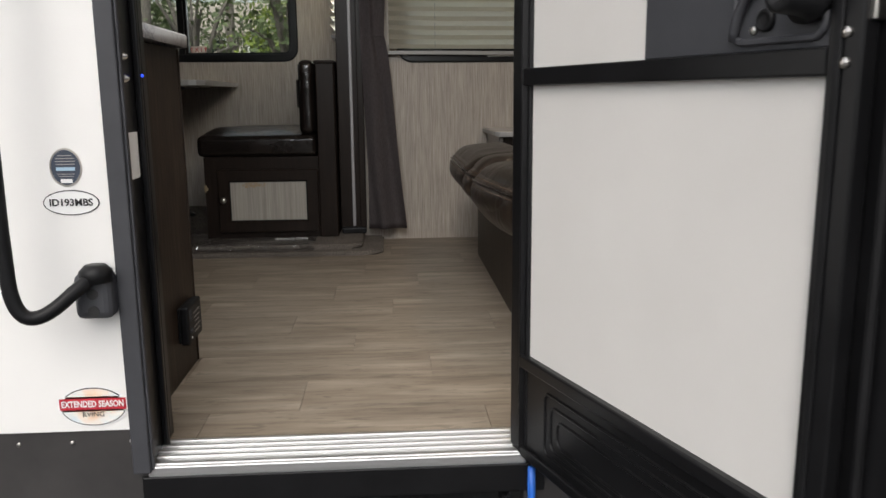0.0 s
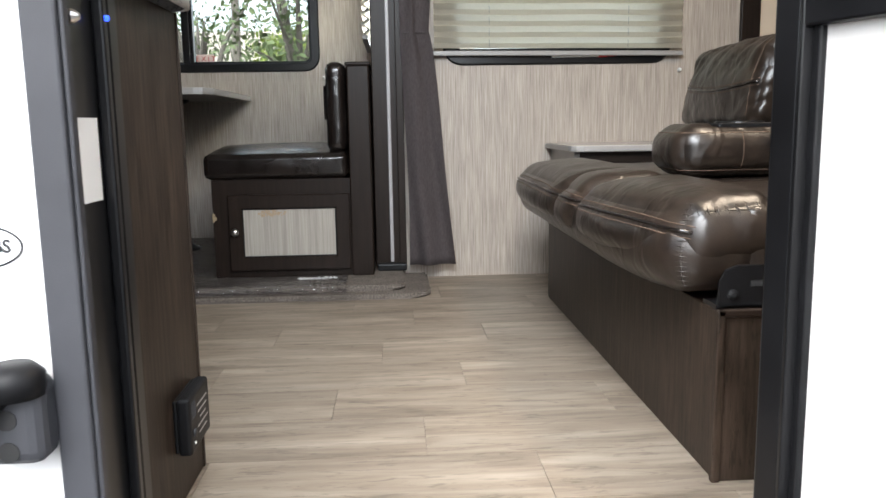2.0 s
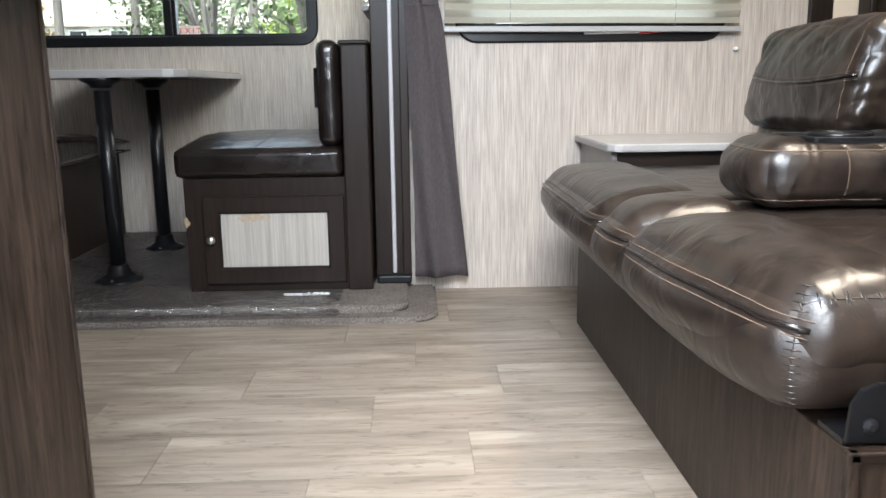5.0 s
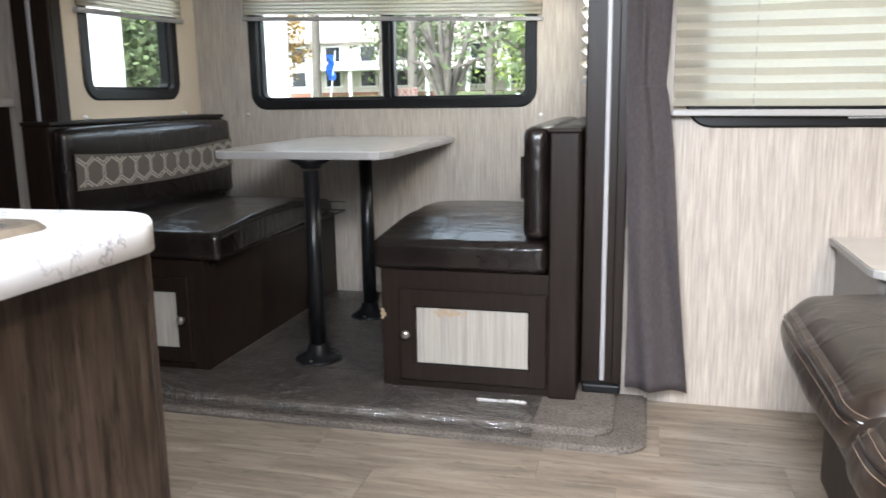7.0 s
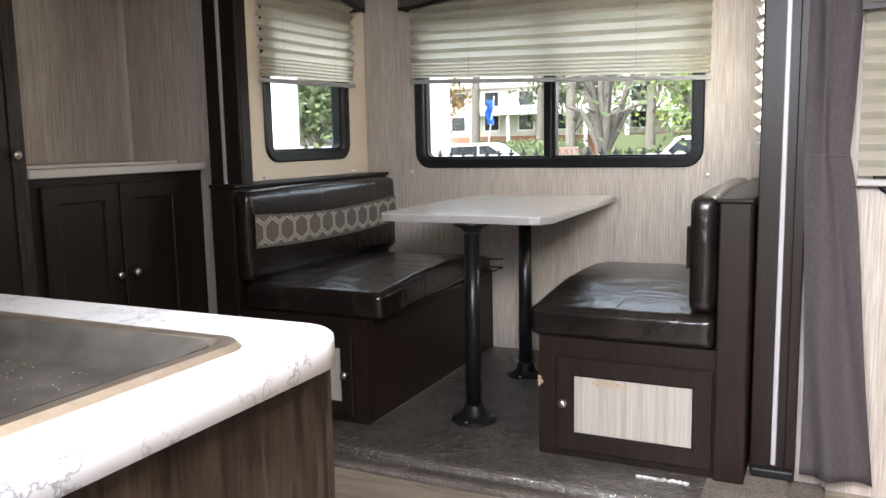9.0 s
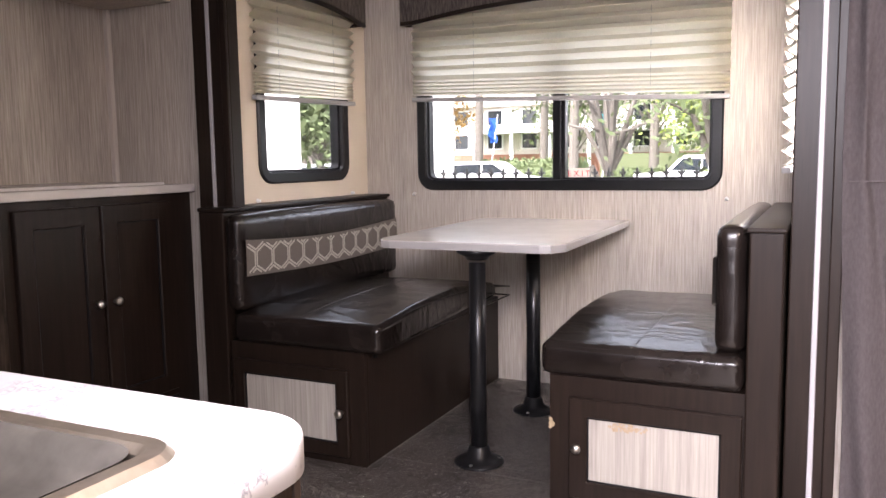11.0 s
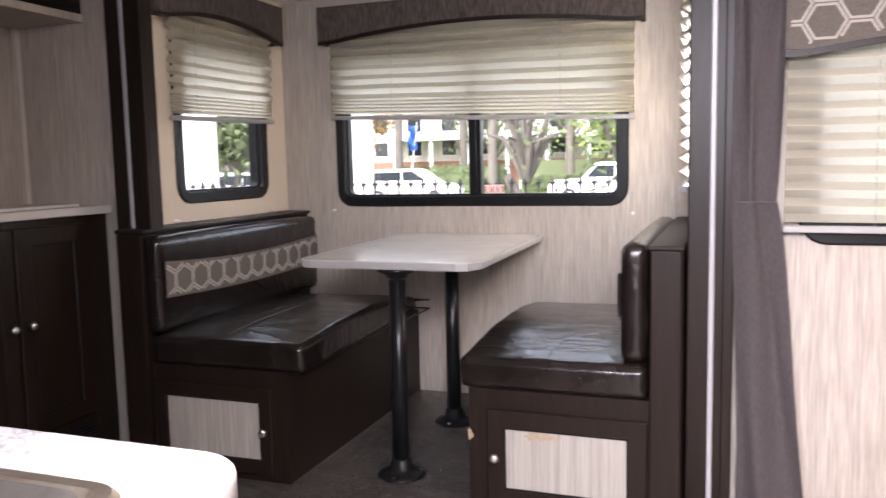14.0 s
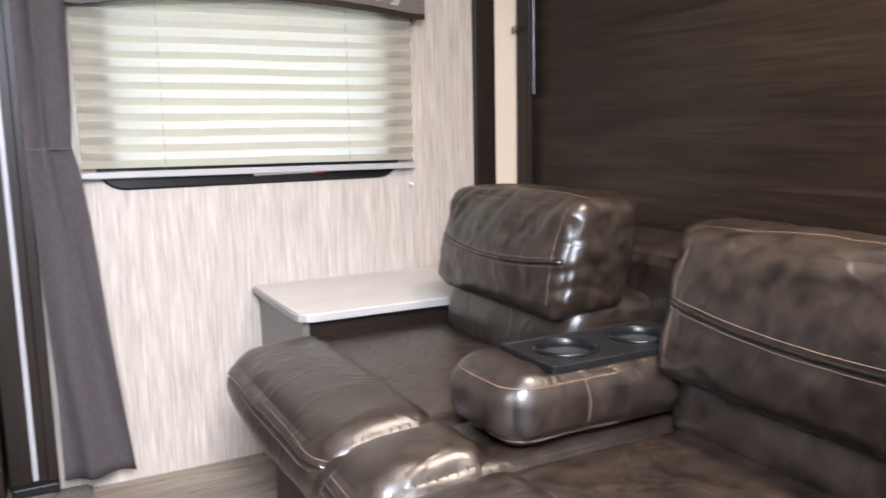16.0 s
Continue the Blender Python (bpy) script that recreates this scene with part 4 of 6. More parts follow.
def back_cushion(x0, x1, front, label):
    """A bench back with a hexagon band; front is the sign of the way it faces."""
    th = thing("back_cushion", ((x0 + x1) / 2, 4.98, 0.53), label, "cushion", group="dinette back cushions")
    cover = part("cover", cushion(x0, x1, 4.357, 5.470, 0.515, 0.852, 0.032, (0.006, 0.004, 0.006), 26, 0.002, 9), LEATHER, th, smooth=True)
    xf = x1 if front > 0 else x0
    n = 30
    bm = bmesh.new()
    rows = []
    for i in range(n + 1):
        u = i / n
        y = 4.380 + (5.445 - 4.380) * u
        lo = 0.640 - 0.015 * math.sin(math.pi * u)
        hi = 0.765 - 0.022 * math.sin(math.pi * u)
        rows.append([bm.verts.new((xf + front * d, y, z)) for d, z in ((-0.008, lo), (0.0075, lo), (0.0085, (lo + hi) / 2), (0.0075, hi), (-0.008, hi))])
    for p, q in zip(rows, rows[1:]):
        for k in range(4):
            bm.faces.new([p[k], p[k + 1], q[k + 1], q[k]])
    bmesh.ops.recalc_face_normals(bm, faces=bm.faces[:])
    band = part("cloth_band", bm, HEXCLOTH, cover, "grey cloth band with pale hexagons")
    net = hex_net(4.383, 5.442, 0.615, 0.775, 0.054, 0.008, lambda q: 0.645 - 0.015 * math.sin(math.pi * (q - 4.380) / 1.065), True, lambda q: 0.760 - 0.022 * math.sin(math.pi * (q - 4.380) / 1.065))
    for v in net.verts:
        v.co = (xf + front * 0.0098, v.co.x, v.co.z)
    part("hexagon_print", net, PATTERN, cover, "pale woven hexagon net")
    for z in (0.528, 0.840):
        part("piping", tube([(xf - front * 0.012, 4.37 + 1.085 * k / 12, z) for k in range(13)], 0.0035, 6), LEATHER, cover, smooth=True)
    return th


bench = thing("dinette_bench", (-0.05, 4.95, 0.042), "dark wooden dinette bench with a pale stained cabinet door", "bench", group="dinette benches")
part("box", join(boxes((-0.318, 0.205, 4.372, 5.511, 0.042, 0.418), bevel=0.003)), DARK_V, bench)
part("face_frame", slab_with_holes(-0.318, 0.205, 0.042, 0.418, 4.354, 4.372, [(-0.250, 0.192, 0.078, 0.352)]), DARK_V, bench)
d = panel_door(bench, -0.258, 0.200, 0.070, 0.360, 4.353, -1, "xyz", 0.052, INSERT, knob_at=(-0.232, 0.222))
part("end_panel", boxes((0.205, 0.288, 4.335, 5.511, 0.042, 0.836), bevel=0.005), DARK_V, bench, "thick dark wooden bench end")
part("top_cap", boxes((0.199, 0.293, 4.328, 5.511, 0.836, 0.848), bevel=0.004), DARK_H, bench)
stain = bmesh.new()
rnd = random.Random(5)
for k in range(42):
    cx, cz = -0.105 + rnd.gauss(0, 0.022), 0.288 + rnd.gauss(0, 0.006)
    rr = rnd.uniform(0.002, 0.006)
    vs = [stain.verts.new((cx + rr * math.cos(t) * rnd.uniform(0.7, 1.6), 4.3432 - 0.00002 * k, cz + rr * math.sin(t))) for t in [i * math.pi / 3 for i in range(6)]]
    stain.faces.new(vs)
part("water_stain", stain, grained("tan_stain", [(0.3, (0.30, 0.21, 0.13)), (0.7, (0.40, 0.31, 0.21))], (200, 200, 200), 0.6, 0.0), d, "brownish stain on the pale insert")

chip = bmesh.new()
for cx, cz, rr in ((-0.316, 0.286, 0.006), (-0.313, 0.274, 0.009), (-0.317, 0.262, 0.005), (-0.309, 0.268, 0.004)):
    chip.faces.new([chip.verts.new((cx + rr * math.cos(t) * (0.8 if i % 2 else 1.2), 4.3532, cz + rr * math.sin(t))) for i, t in enumerate([k * math.pi / 4 for k in range(8)])])
part("worn_spot", chip, grained("bare_wood", [(0.3, (0.30, 0.22, 0.13)), (0.7, (0.42, 0.33, 0.21))], (150, 150, 40), 0.7, 0.0), bench, "pale chipped spot on the bench corner")

bench = thing("dinette_bench", (-1.2, 4.95, 0.042), "dark wooden dinette bench with a ledge against the cream wall", "bench", group="dinette benches")
part("box", boxes((-1.47, -0.935, 4.372, 5.511, 0.042, 0.418), bevel=0.003), DARK_V, bench)
part("face_frame", slab_with_holes(-1.47, -0.935, 0.042, 0.418, 4.354, 4.372, [(-1.442, -1.0, 0.078, 0.352)]), DARK_V, bench)
panel_door(bench, -1.450, -0.990, 0.070, 0.360, 4.353, -1, "xyz", 0.045, INSERT, knob_at=(-1.012, 0.222))
part("end_panel", boxes((-1.598, -1.492, 4.362, 5.511, 0.042, 0.860), bevel=0.005), DARK_V, bench, "thick dark wooden bench end")
part("ledge", boxes((-1.600, -1.478, 4.356, 5.511, 0.860, 0.874), bevel=0.004), DARK_H, bench, "dark wooden ledge behind the back cushion")
part("end_trim", boxes((-1.632, -1.56, 4.405, 4.438, 0.042, 0.872), bevel=0.004), DARK_V, bench)
part("bolt", lathe([(0.009, 0.0), (0.009, 0.006), (0.003, 0.014)], (-0.92, 4.40, 0.398), 10, "z"), BLACK_SOFT, bench)
seat_cushion(-0.342, 0.200, "creased dark brown leatherette seat cushion on the bench by the jamb", 0.02)
seat_cushion(-1.445, -0.866, "creased dark brown leatherette seat cushion by the cream wall", -0.02)
back_cushion(0.122, 0.199, -1, "dark brown leatherette back cushion against the bench end")
back_cushion(-1.490, -1.418, 1, "dark brown leatherette back cushion with a pale hexagon band")

# ---- table ----
tab = thing("dinette_table", (-0.64, 5.0, 0.042), "grey laminate dinette table with clipped corners on two black posts", "table")
outline = [(-0.972, 4.548), (-0.940, 4.492), (-0.905, 4.482), (-0.395, 4.482), (-0.360, 4.492), (-0.328, 4.548), (-0.328, 5.485), (-0.346, 5.505), (-0.954, 5.505), (-0.972, 5.485)]
outline = [(x - 0.022 * (y - 4.482), y) for x, y in outline]
top = prism(outline, 0.744, 0.770, 0.003)
part("tabletop", swap(top, "xzy"), TABLE, tab)
rim = prism([(x * 1.0 + (0.0012 if x > -0.64 else -0.0012), y + (-0.0012 if y < 5 else 0.0012)) for x, y in outline], 0.747, 0.767)
part("edge_band", swap(rim, "xzy"), EDGE, tab, "grey edge band")
for y in (4.545, 5.120):
    c = (-0.622 - 0.02 * (y - 4.545), y, 0.042)
    leg = part("leg", lathe([(0.027, 0.05), (0.027, 0.66)], c, 28), BLACK, tab, "round black metal post", smooth=True)
    part("floor_socket", lathe([(0.082, 0.0), (0.080, 0.006), (0.060, 0.014), (0.040, 0.028), (0.034, 0.055), (0.028, 0.060)], c, 28), BLACK, leg, smooth=True)
    part("top_socket", lathe([(0.0275, 0.668), (0.034, 0.670), (0.040, 0.680), (0.066, 0.692), (0.068, 0.7015)], c, 28), BLACK, leg, smooth=True)
    for k in range(3):
        t = 2.1 * k + 0.5
        part("screw", lathe([(0.006, 0.008), (0.006, 0.013), (0.002, 0.015)], (c[0] + 0.066 * math.cos(t), c[1] + 0.066 * math.sin(t), 0.042), 8), NICKEL, leg)

# ---- kitchen counter ----
kit = thing("kitchen_cabinet", (-0.5, 2.45, 0.0), "walnut-look kitchen base cabinet with a black outlet on its end", "cabinet")
part("end_panel", boxes((-0.006, 0.012, 2.18, 2.708, 0.0, 0.808), bevel=0.002), WALNUT, kit)
part("body", boxes((-1.25, -0.006, 2.18, 2.685, 0.06, 0.808)), DARK_V, kit)
part("plinth", boxes((-1.25, -0.006, 2.18, 2.63, 0.0, 0.06)), DARK_H, kit)
part("front_stile", boxes((-0.053, -0.006, 2.685, 2.703, 0.06, 0.808), bevel=0.002), DARK_V, kit)
part("corner_trim", boxes((0.000, 0.015, 2.702, 2.711, 0.0, 0.808), bevel=0.002), WALNUT, kit)
for x0 in (-0.458, -0.858, -1.24):
    panel_door(kit, x0, x0 + 0.39, 0.08, 0.66, 2.686, 1, "xyz", 0.055, DARK_V, knob_at=(x0 + 0.36, 0.55))
    panel_door(kit, x0, x0 + 0.39, 0.68, 0.80, 2.686, 1, "xyz", 0.04, DARK_V, knob_at=(x0 + 0.195, 0.74))
alarm = thing("gas_alarm", (0.03, 2.595, 0.14), "black plastic gas alarm with pale print on the cabinet end", "alarm")
part("back_plate", boxes((0.012, 0.018, 2.534, 2.656, 0.096, 0.184), bevel=0.002), BLACK_SOFT, alarm)
case = part("case", boxes((0.018, 0.040, 2.530, 2.660, 0.092, 0.188), bevel=0.006, seg=3), BLACK_SOFT, alarm)
for k in range(6):
    part("grille_slot", boxes((0.0398, 0.0406, 2.540 + 0.0045 * k, 2.542 + 0.0045 * k, 0.150, 0.178)), CHARCOAL, case)
for k, (w0, w1) in enumerate(((2.575, 2.640), (2.580, 2.636), (2.590, 2.628), (2.575, 2.642), (2.580, 2.632))):
    part("line_of_print", boxes((0.0399, 0.0405, w0, w1, 0.1615 - 0.012 * k, 0.1640 - 0.012 * k)), EDGE, case)
part("test_button", lathe([(0.007, 0.039), (0.007, 0.0425), (0.005, 0.0432)], (0.0, 2.552, 0.125), 14, "x"), CHARCOAL, case, smooth=True)
part("status_lamp", lathe([(0.003, 0.039), (0.003, 0.0415), (0.001, 0.042)], (0.0, 2.552, 0.108), 10, "x"), WHITE, case)


def countertop():
    """White laminate worktop with a rounded corner and a hole for the sink."""
    th = thing("countertop", (-0.5, 2.5, 0.808), "white marble-pattern laminate worktop with a rounded corner", "worktop")
    x0, x1, y0, y1, r = -1.25, 0.050, 2.152, 2.708, 0.060
    hx0, hx1, hy0, hy1 = -0.60, -0.017, 2.215, 2.600

    def outline(o):
        arc = [(x1 - r + (r - o) * math.cos(radians(90 * k / 12)), y1 - r + (r - o) * math.sin(radians(90 * k / 12))) for k in range(13)]
        return [(x0, y0), (x1 - o, y0), *arc, (x0, y1 - o)]

    def skin(levels):
        bm = bmesh.new()
        rows = [[bm.verts.new((x, y, z)) for x, y in outline(o)] for o, z in levels]
        for p, q in zip(rows, rows[1:]):
            for k in range(len(p)):
                bm.faces.new([p[k], p[(k + 1) % len(p)], q[(k + 1) % len(p)], q[k]])
        return bm, rows

    band, _ = skin([(0.010, 0.8082), (0.0, 0.8082), (0.0, 0.8315)])
    bm, rows = skin([(0.0, 0.8318), (0.0008, 0.8348), (0.003, 0.8371), (0.006, 0.838)])
    vo = rows[-1]
    vh = [bm.verts.new((x, y, 0.838)) for x, y in ((hx0, hy0), (hx1, hy0), (hx1, hy1), (hx0, hy1))]
    vl = [bm.verts.new((v.co.x, v.co.y, 0.808)) for v in vh]
    for f in ([vo[0], vo[1], vh[1], vh[0]], [vo[1], *vo[2:9], vh[2], vh[1]], [*vo[8:15], vo[15], vh[3], vh[2]], [vo[15], vo[0], vh[0], vh[3]]):
        bm.faces.new(f)
    for k in range(4):
        bm.faces.new([vh[k], vl[k], vl[(k + 1) % 4], vh[(k + 1) % 4]])
    for b_ in (bm, band):
        bmesh.ops.recalc_face_normals(b_, faces=b_.faces[:])
    part("slab", bm, LAMINATE, th)
    part("edge_band", band, LAMINATE, th, "veined white edge band", smooth=True)
    sink = thing("sink", (-0.42, 2.5, 0.838), "square brushed steel sink with a warm sheen in its rim colour and dried spots", "sink")
    rim_bm = swap(ring(hx0 - 0.018, hx1 + 0.018, hy0 - 0.018, hy1 + 0.018, 0.035, 0.024, 0.8435, 0.826, 0.006), "xzy")
    part("rim", rim_bm, STEEL, sink, "raised polished steel rim")
    rows = []
    bm = bmesh.new()
    for inset, z, rr in ((-0.008, 0.8425, 0.03), (0.0, 0.838, 0.03), (0.006, 0.826, 0.03), (0.012, 0.818, 0.035), (0.022, 0.814, 0.04)):
        rows.append([bm.verts.new((a, b, z)) for a, b in round_loop(hx0 + 0.012 + inset, hx1 - 0.012 - inset, hy0 + 0.012 + inset, hy1 - 0.012 - inset, rr)])
    for p, q in zip(rows, rows[1:]):
        for k in range(len(p)):
            bm.faces.new([p[k], p[(k + 1) % len(p)], q[(k + 1) % len(p)], q[k]])
    bm.faces.new(rows[-1])
    bmesh.ops.recalc_face_normals(bm, faces=bm.faces[:])
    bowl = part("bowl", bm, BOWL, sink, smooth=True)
    rnd_ = random.Random(11)
    spots = bmesh.new()
    for k in range(150):
        cx, cy = -0.17 + rnd_.gauss(0, 0.075), 2.50 + rnd_.gauss(0, 0.045)
        rr = rnd_.uniform(0.0003, 0.0009)
        if hx0 + 0.05 < cx < hx1 - 0.05 and hy0 + 0.05 < cy < hy1 - 0.05:
            spots.faces.new([spots.verts.new((cx + rr * math.cos(t) * rnd_.uniform(0.6, 1.8), cy + rr * math.sin(t), 0.8145)) for t in [i * math.pi / 3 for i in range(6)]])
    tagged(part("dried_spots", spots, WHITE, bowl), "white dried water spots", kind="stuff")


countertop()

# ---- sofa ----
sofa = thing("sofa", (1.3, 3.3, 0.0), "brown leather sofa with fold-down cup holder console on wooden base", "sofa")
base = part("base", boxes((0.912, 1.90, 2.555, 4.05, 0.0, 0.297), bevel=0.002), WALNUT, sofa, "dark wood-grain box base")
part("corner_trim", boxes((0.904, 0.920, 2.548, 2.562, 0.0, 0.304), bevel=0.003), WALNUT, base)
part("top_trim", boxes((0.905, 1.90, 2.548, 2.562, 0.291, 0.304), bevel=0.003), DARK_H, base)
plate = prism([(0.915, 0.304), (1.22, 0.304), (1.22, 0.374), (0.948, 0.374), (0.928, 0.366), (0.918, 0.348)], 2.575, 2.583, 0.001)
bracket = part("hinge_bracket", plate, BLACK, sofa, "black steel hinge bracket")
part("flange", boxes((0.915, 1.22, 2.583, 2.64, 0.298, 0.305)), BLACK, bracket)
part("slot", boxes((0.970, 1.000, 2.5735, 2.5755, 0.338, 0.348)), RUBBER, bracket, "dark slot")
for x, z in ((0.940, 0.324), (1.08, 0.350)):
    part("bolt", lathe([(0.010, 0.0), (0.010, -0.003), (0.004, -0.006)], (x, 2.575, z), 10, "y"), BLACK_SOFT, bracket)


def front_shape(w):
    """Front rolls of the seat bow forward and down, and draw back at the near end."""
    t = max(0.0, (1.04 - w.x) / 0.22)
    w.z -= 0.018 * t * t
    n = max(0.0, (3.05 - w.y) / 0.45)
    w.x += 0.060 * n * n * min(t, 1.2)
    return w


def apron_shape(w):
    """The apron draws back a little at its near end."""
    w.x += 0.045 * max(0.0, (2.95 - w.y) / 0.35) ** 2
    return w


def apron():
    return cushion(0.795, 1.02, 2.598, 4.026, 0.313, 0.450, 0.066, (0, 0, 0), 30, 0.003, 10, apron_shape)


def stitch(trees, start, way, across, half):
    """Three points of a short stitch laid over the nearest of some shapes."""
    out = []
    for s_ in (-half, 0.0, half):
        p = Vector(start) + Vector(across).normalized() * s_
        hits = [h for h in (t.ray_cast(p, Vector(way).normalized()) for t in trees) if h[0]]
        if hits:
            h = min(hits, key=lambda q: q[3])
            out.append(tuple(h[0] + h[1] * (0.0006 if s_ == 0.0 else -0.0006)))
    return out


part("apron", apron(), SOFA, sofa, "leather apron under the seat rolls", smooth=True)
SEATS = [(3.332, 4.030), (3.119, 3.330), (2.595, 3.117)]
for y0, y1 in SEATS:
    bm = cushion(0.790, 1.050, y0, y1, 0.358, 0.492, 0.070, (0.020, 0.004, 0.014), 30, 0.004, 12, front_shape)
    lines = []
    for dz in (0.010, 0.0, -0.010):
        span = [(0.5, y0 + 0.012 + (y1 - y0 - 0.024) * k / 24, 0.436 + dz - 0.010 * abs(2 * k / 24 - 1) ** 4) for k in range(25)]
        lines.append(welt(bm, span, (1, 0, 0), 0.0005))
    puckers = []
    for e, sgn in ((y0, 1), (y1, -1)):
        for k in range(10):
            x = 0.85 + 0.018 * k
            puckers.append(welt(bm, [(x, e + sgn * 0.004, 0.7), (x, e + sgn * 0.018, 0.7), (x, e + sgn * 0.032, 0.7)], (0, 0, -1), -0.0005))
    gather, edge_seams = [], []
    if y0 < 3:
        shapes_ = [BVHTree.FromBMesh(bm), BVHTree.FromBMesh(apron())]
        corner = [(0.72, 2.47, 0.332 + 0.0088 * k) for k in range(17)]
        edge = [(0.875 + 0.017 * k, 2.45, 0.628 - 0.0002 * k * k) for k in range(26)]
        for starts, way, across in ((corner, (1, 1, 0), (1, -1, 0)), (edge, (0, 1, -1), (0, 1, 1))):
            rows = [stitch(shapes_, p, way, across, 0.013) for p in starts]
            gather += [r_ for r_ in rows if len(r_) == 3]
            edge_seams.append([r_[1] for r_ in rows if len(r_) == 3])
    seat = part("seat", bm, SOFA, sofa, "rolled front of the seat", smooth=True)
    bm = cushion(0.965, 1.60, y0 + 0.003, y1 - 0.003, 0.312, 0.472, 0.026, (0, 0.004, 0.012), 24, 0.004, 9)
    part("seat", bm, SOFA, sofa, smooth=True)
    for pts, rad, mat_ in zip(lines, (0.0011, 0.0042, 0.0011), (THREAD, LEATHER, THREAD)):
        if len(pts) > 2:
            part("welt", tube(pts, rad, 6), mat_, seat, "stitched welt", smooth=True)
    for pts in puckers:
        if len(pts) == 3:
            part("pucker", tube(pts, [0.0008, 0.0017, 0.0005], 6), SOFA, seat, smooth=True)
    for pts in gather:
        part("gather", tube(pts, [0.0004, 0.0014, 0.0004], 6), SOFA, seat, smooth=True)
    for pts in edge_seams:
        part("seam", tube(pts, 0.0007, 5), SOFA, seat, smooth=True)


def lean(w):
    w.x += (w.z - 0.47) * 0.22
    crease = max(0.0, 1 - abs(noise.noise(Vector((w.x * 3, w.y * 11 + w.z * 8, w.z * 4)))) * 4)
    if w.z > 0.737:
        w.x += 0.010 * crease * crease * min(1.0, (w.z - 0.737) / 0.03)
    return w


def pillow(y0, y1, drop=0.0):
    low = part("lumbar_cushion", cushion(1.355, 1.62, y0, y1, 0.452, 0.628 - drop, 0.05, (0.014, 0.0, 0.0), 20, 0.005, 8, lean), SOFA, sofa, "lower back cushion", smooth=True)
    def gathered(w):
        """The ends of the cushion are drawn in, in folds that run to the welt."""
        w = lean(w)
        for e, way in ((y0, 1), (y1, -1)):
            k = max(0.0, 1 - abs(w.y - e) / 0.10)
            fold = 1 - min(1.0, abs(noise.noise(Vector((e * 7 + w.x * 9, w.y * 5, w.z * 17)))) * 3.2)
            w.x += 0.005 * fold * k * k
            w.y += way * 0.004 * fold * k * k
        return w

    bm = cushion(1.305, 1.50, y0 - 0.004, y1 + 0.004, 0.590 - drop, 0.842 - drop, 0.040, (0.024, 0.008, 0.010), 56, 0.006, 13, gathered)
    lines = []
    for dz in (0.009, 0.0, -0.009):
        span = [(0.9, y0 + 0.01 + (y1 - y0 - 0.02) * k / 30, 0.724 - drop + dz - 0.022 * math.sin(math.pi * (1 - k / 30) * 0.9)) for k in range(31)]
        lines.append(welt(bm, span, (1, 0, 0), 0.0003))
    rim = []
    for y, way in ((y0 + 0.035, -1), (y1 - 0.035, 1)):
        rim.append(welt(bm, [(1.0, y, 0.625 - drop + 0.20 * k / 12) for k in range(13)], (1, 0, 0), 0.0002))
    rim.append(welt(bm, [(1.44, y0 + 0.03 + (y1 - y0 - 0.06) * k / 20, 1.2) for k in range(21)], (0, 0, -1), 0.0002))
    up = part("backrest", bm, SOFA, sofa, "padded upper back cushion with stitched welts", smooth=True)
    for pts, rad, mat_ in zip(lines, (0.0011, 0.0042, 0.0011), (THREAD, LEATHER, THREAD)):
        if len(pts) > 2:
            part("welt", tube(pts, rad, 6), mat_, up, "stitched welt", smooth=True)
    for pts in rim:
        if len(pts) > 2:
            part("seam", tube(pts, 0.0011, 5), THREAD, up, "tan stitching")
    return up


pillow(3.420, 3.970)
pillow(2.480, 3.135, 0.026)
part("back_frame", boxes((1.60, 1.90, 2.58, 4.01, 0.285, 0.72), bevel=0.03), SOFA, sofa, smooth=False)
part("console_back", cushion(1.50, 1.66, 3.122, 3.330, 0.46, 0.80, 0.04, (0.005, 0, 0), 14, 0.004, 9, lean), SOFA, sofa, "recess behind the folded console", smooth=True)


def sunk(w):
    """The top of the console drops away under the cup tray."""
    if w.x > 1.11 and abs(w.y - 3.226) < 0.090:
        w.z = min(w.z, 0.533)
    return w


def cup_tray():
    """A tray with two round holes and a skirt."""
    bm = bmesh.new()
    for cx in (1.200, 1.365):
        x0, x1, y0, y1 = cx - 0.0825, cx + 0.0825, 3.146, 3.306
        inner, outer = [], []
        for k in range(40):
            a = 2 * math.pi * k / 40 + math.pi / 4
            c, s_ = math.cos(a), math.sin(a)
            f = min(0.0825 / abs(c) if abs(c) > 1e-6 else 9, 0.080 / abs(s_) if abs(s_) > 1e-6 else 9)
            inner.append(bm.verts.new((cx + 0.053 * c, 3.226 + 0.053 * s_, 0.610)))
            outer.append(bm.verts.new((cx + f * c, 3.226 + f * s_, 0.610)))
        for k in range(40):
            bm.faces.new([inner[k], outer[k], outer[(k + 1) % 40], inner[(k + 1) % 40]])
    bmesh.ops.remove_doubles(bm, verts=bm.verts[:], dist=0.0002)
    return bm


bm = cushion(1.025, 1.50, 3.112, 3.338, 0.472, 0.600, 0.055, (0.012, 0.008, 0.0), 36, 0.004, 11, sunk)
rings = []
for z in (0.491, 0.578):
    rings.append([p for a in range(75, 286, 5) for p in welt(bm, [(1.22 + 0.9 * math.cos(radians(a)), 3.225 + 0.9 * math.sin(radians(a)), z)], (-math.cos(radians(a)), -math.sin(radians(a)), 0), 0.0003)])
sides = [welt(bm, [(1.175, 3.225 + s_ * 0.6, 0.488 + 0.09 * k / 6) for k in range(7)], (0, -s_, 0), 0.0003) for s_ in (-1, 1)]
OFFSET = Vector((0.010, 0.0, 0.008))
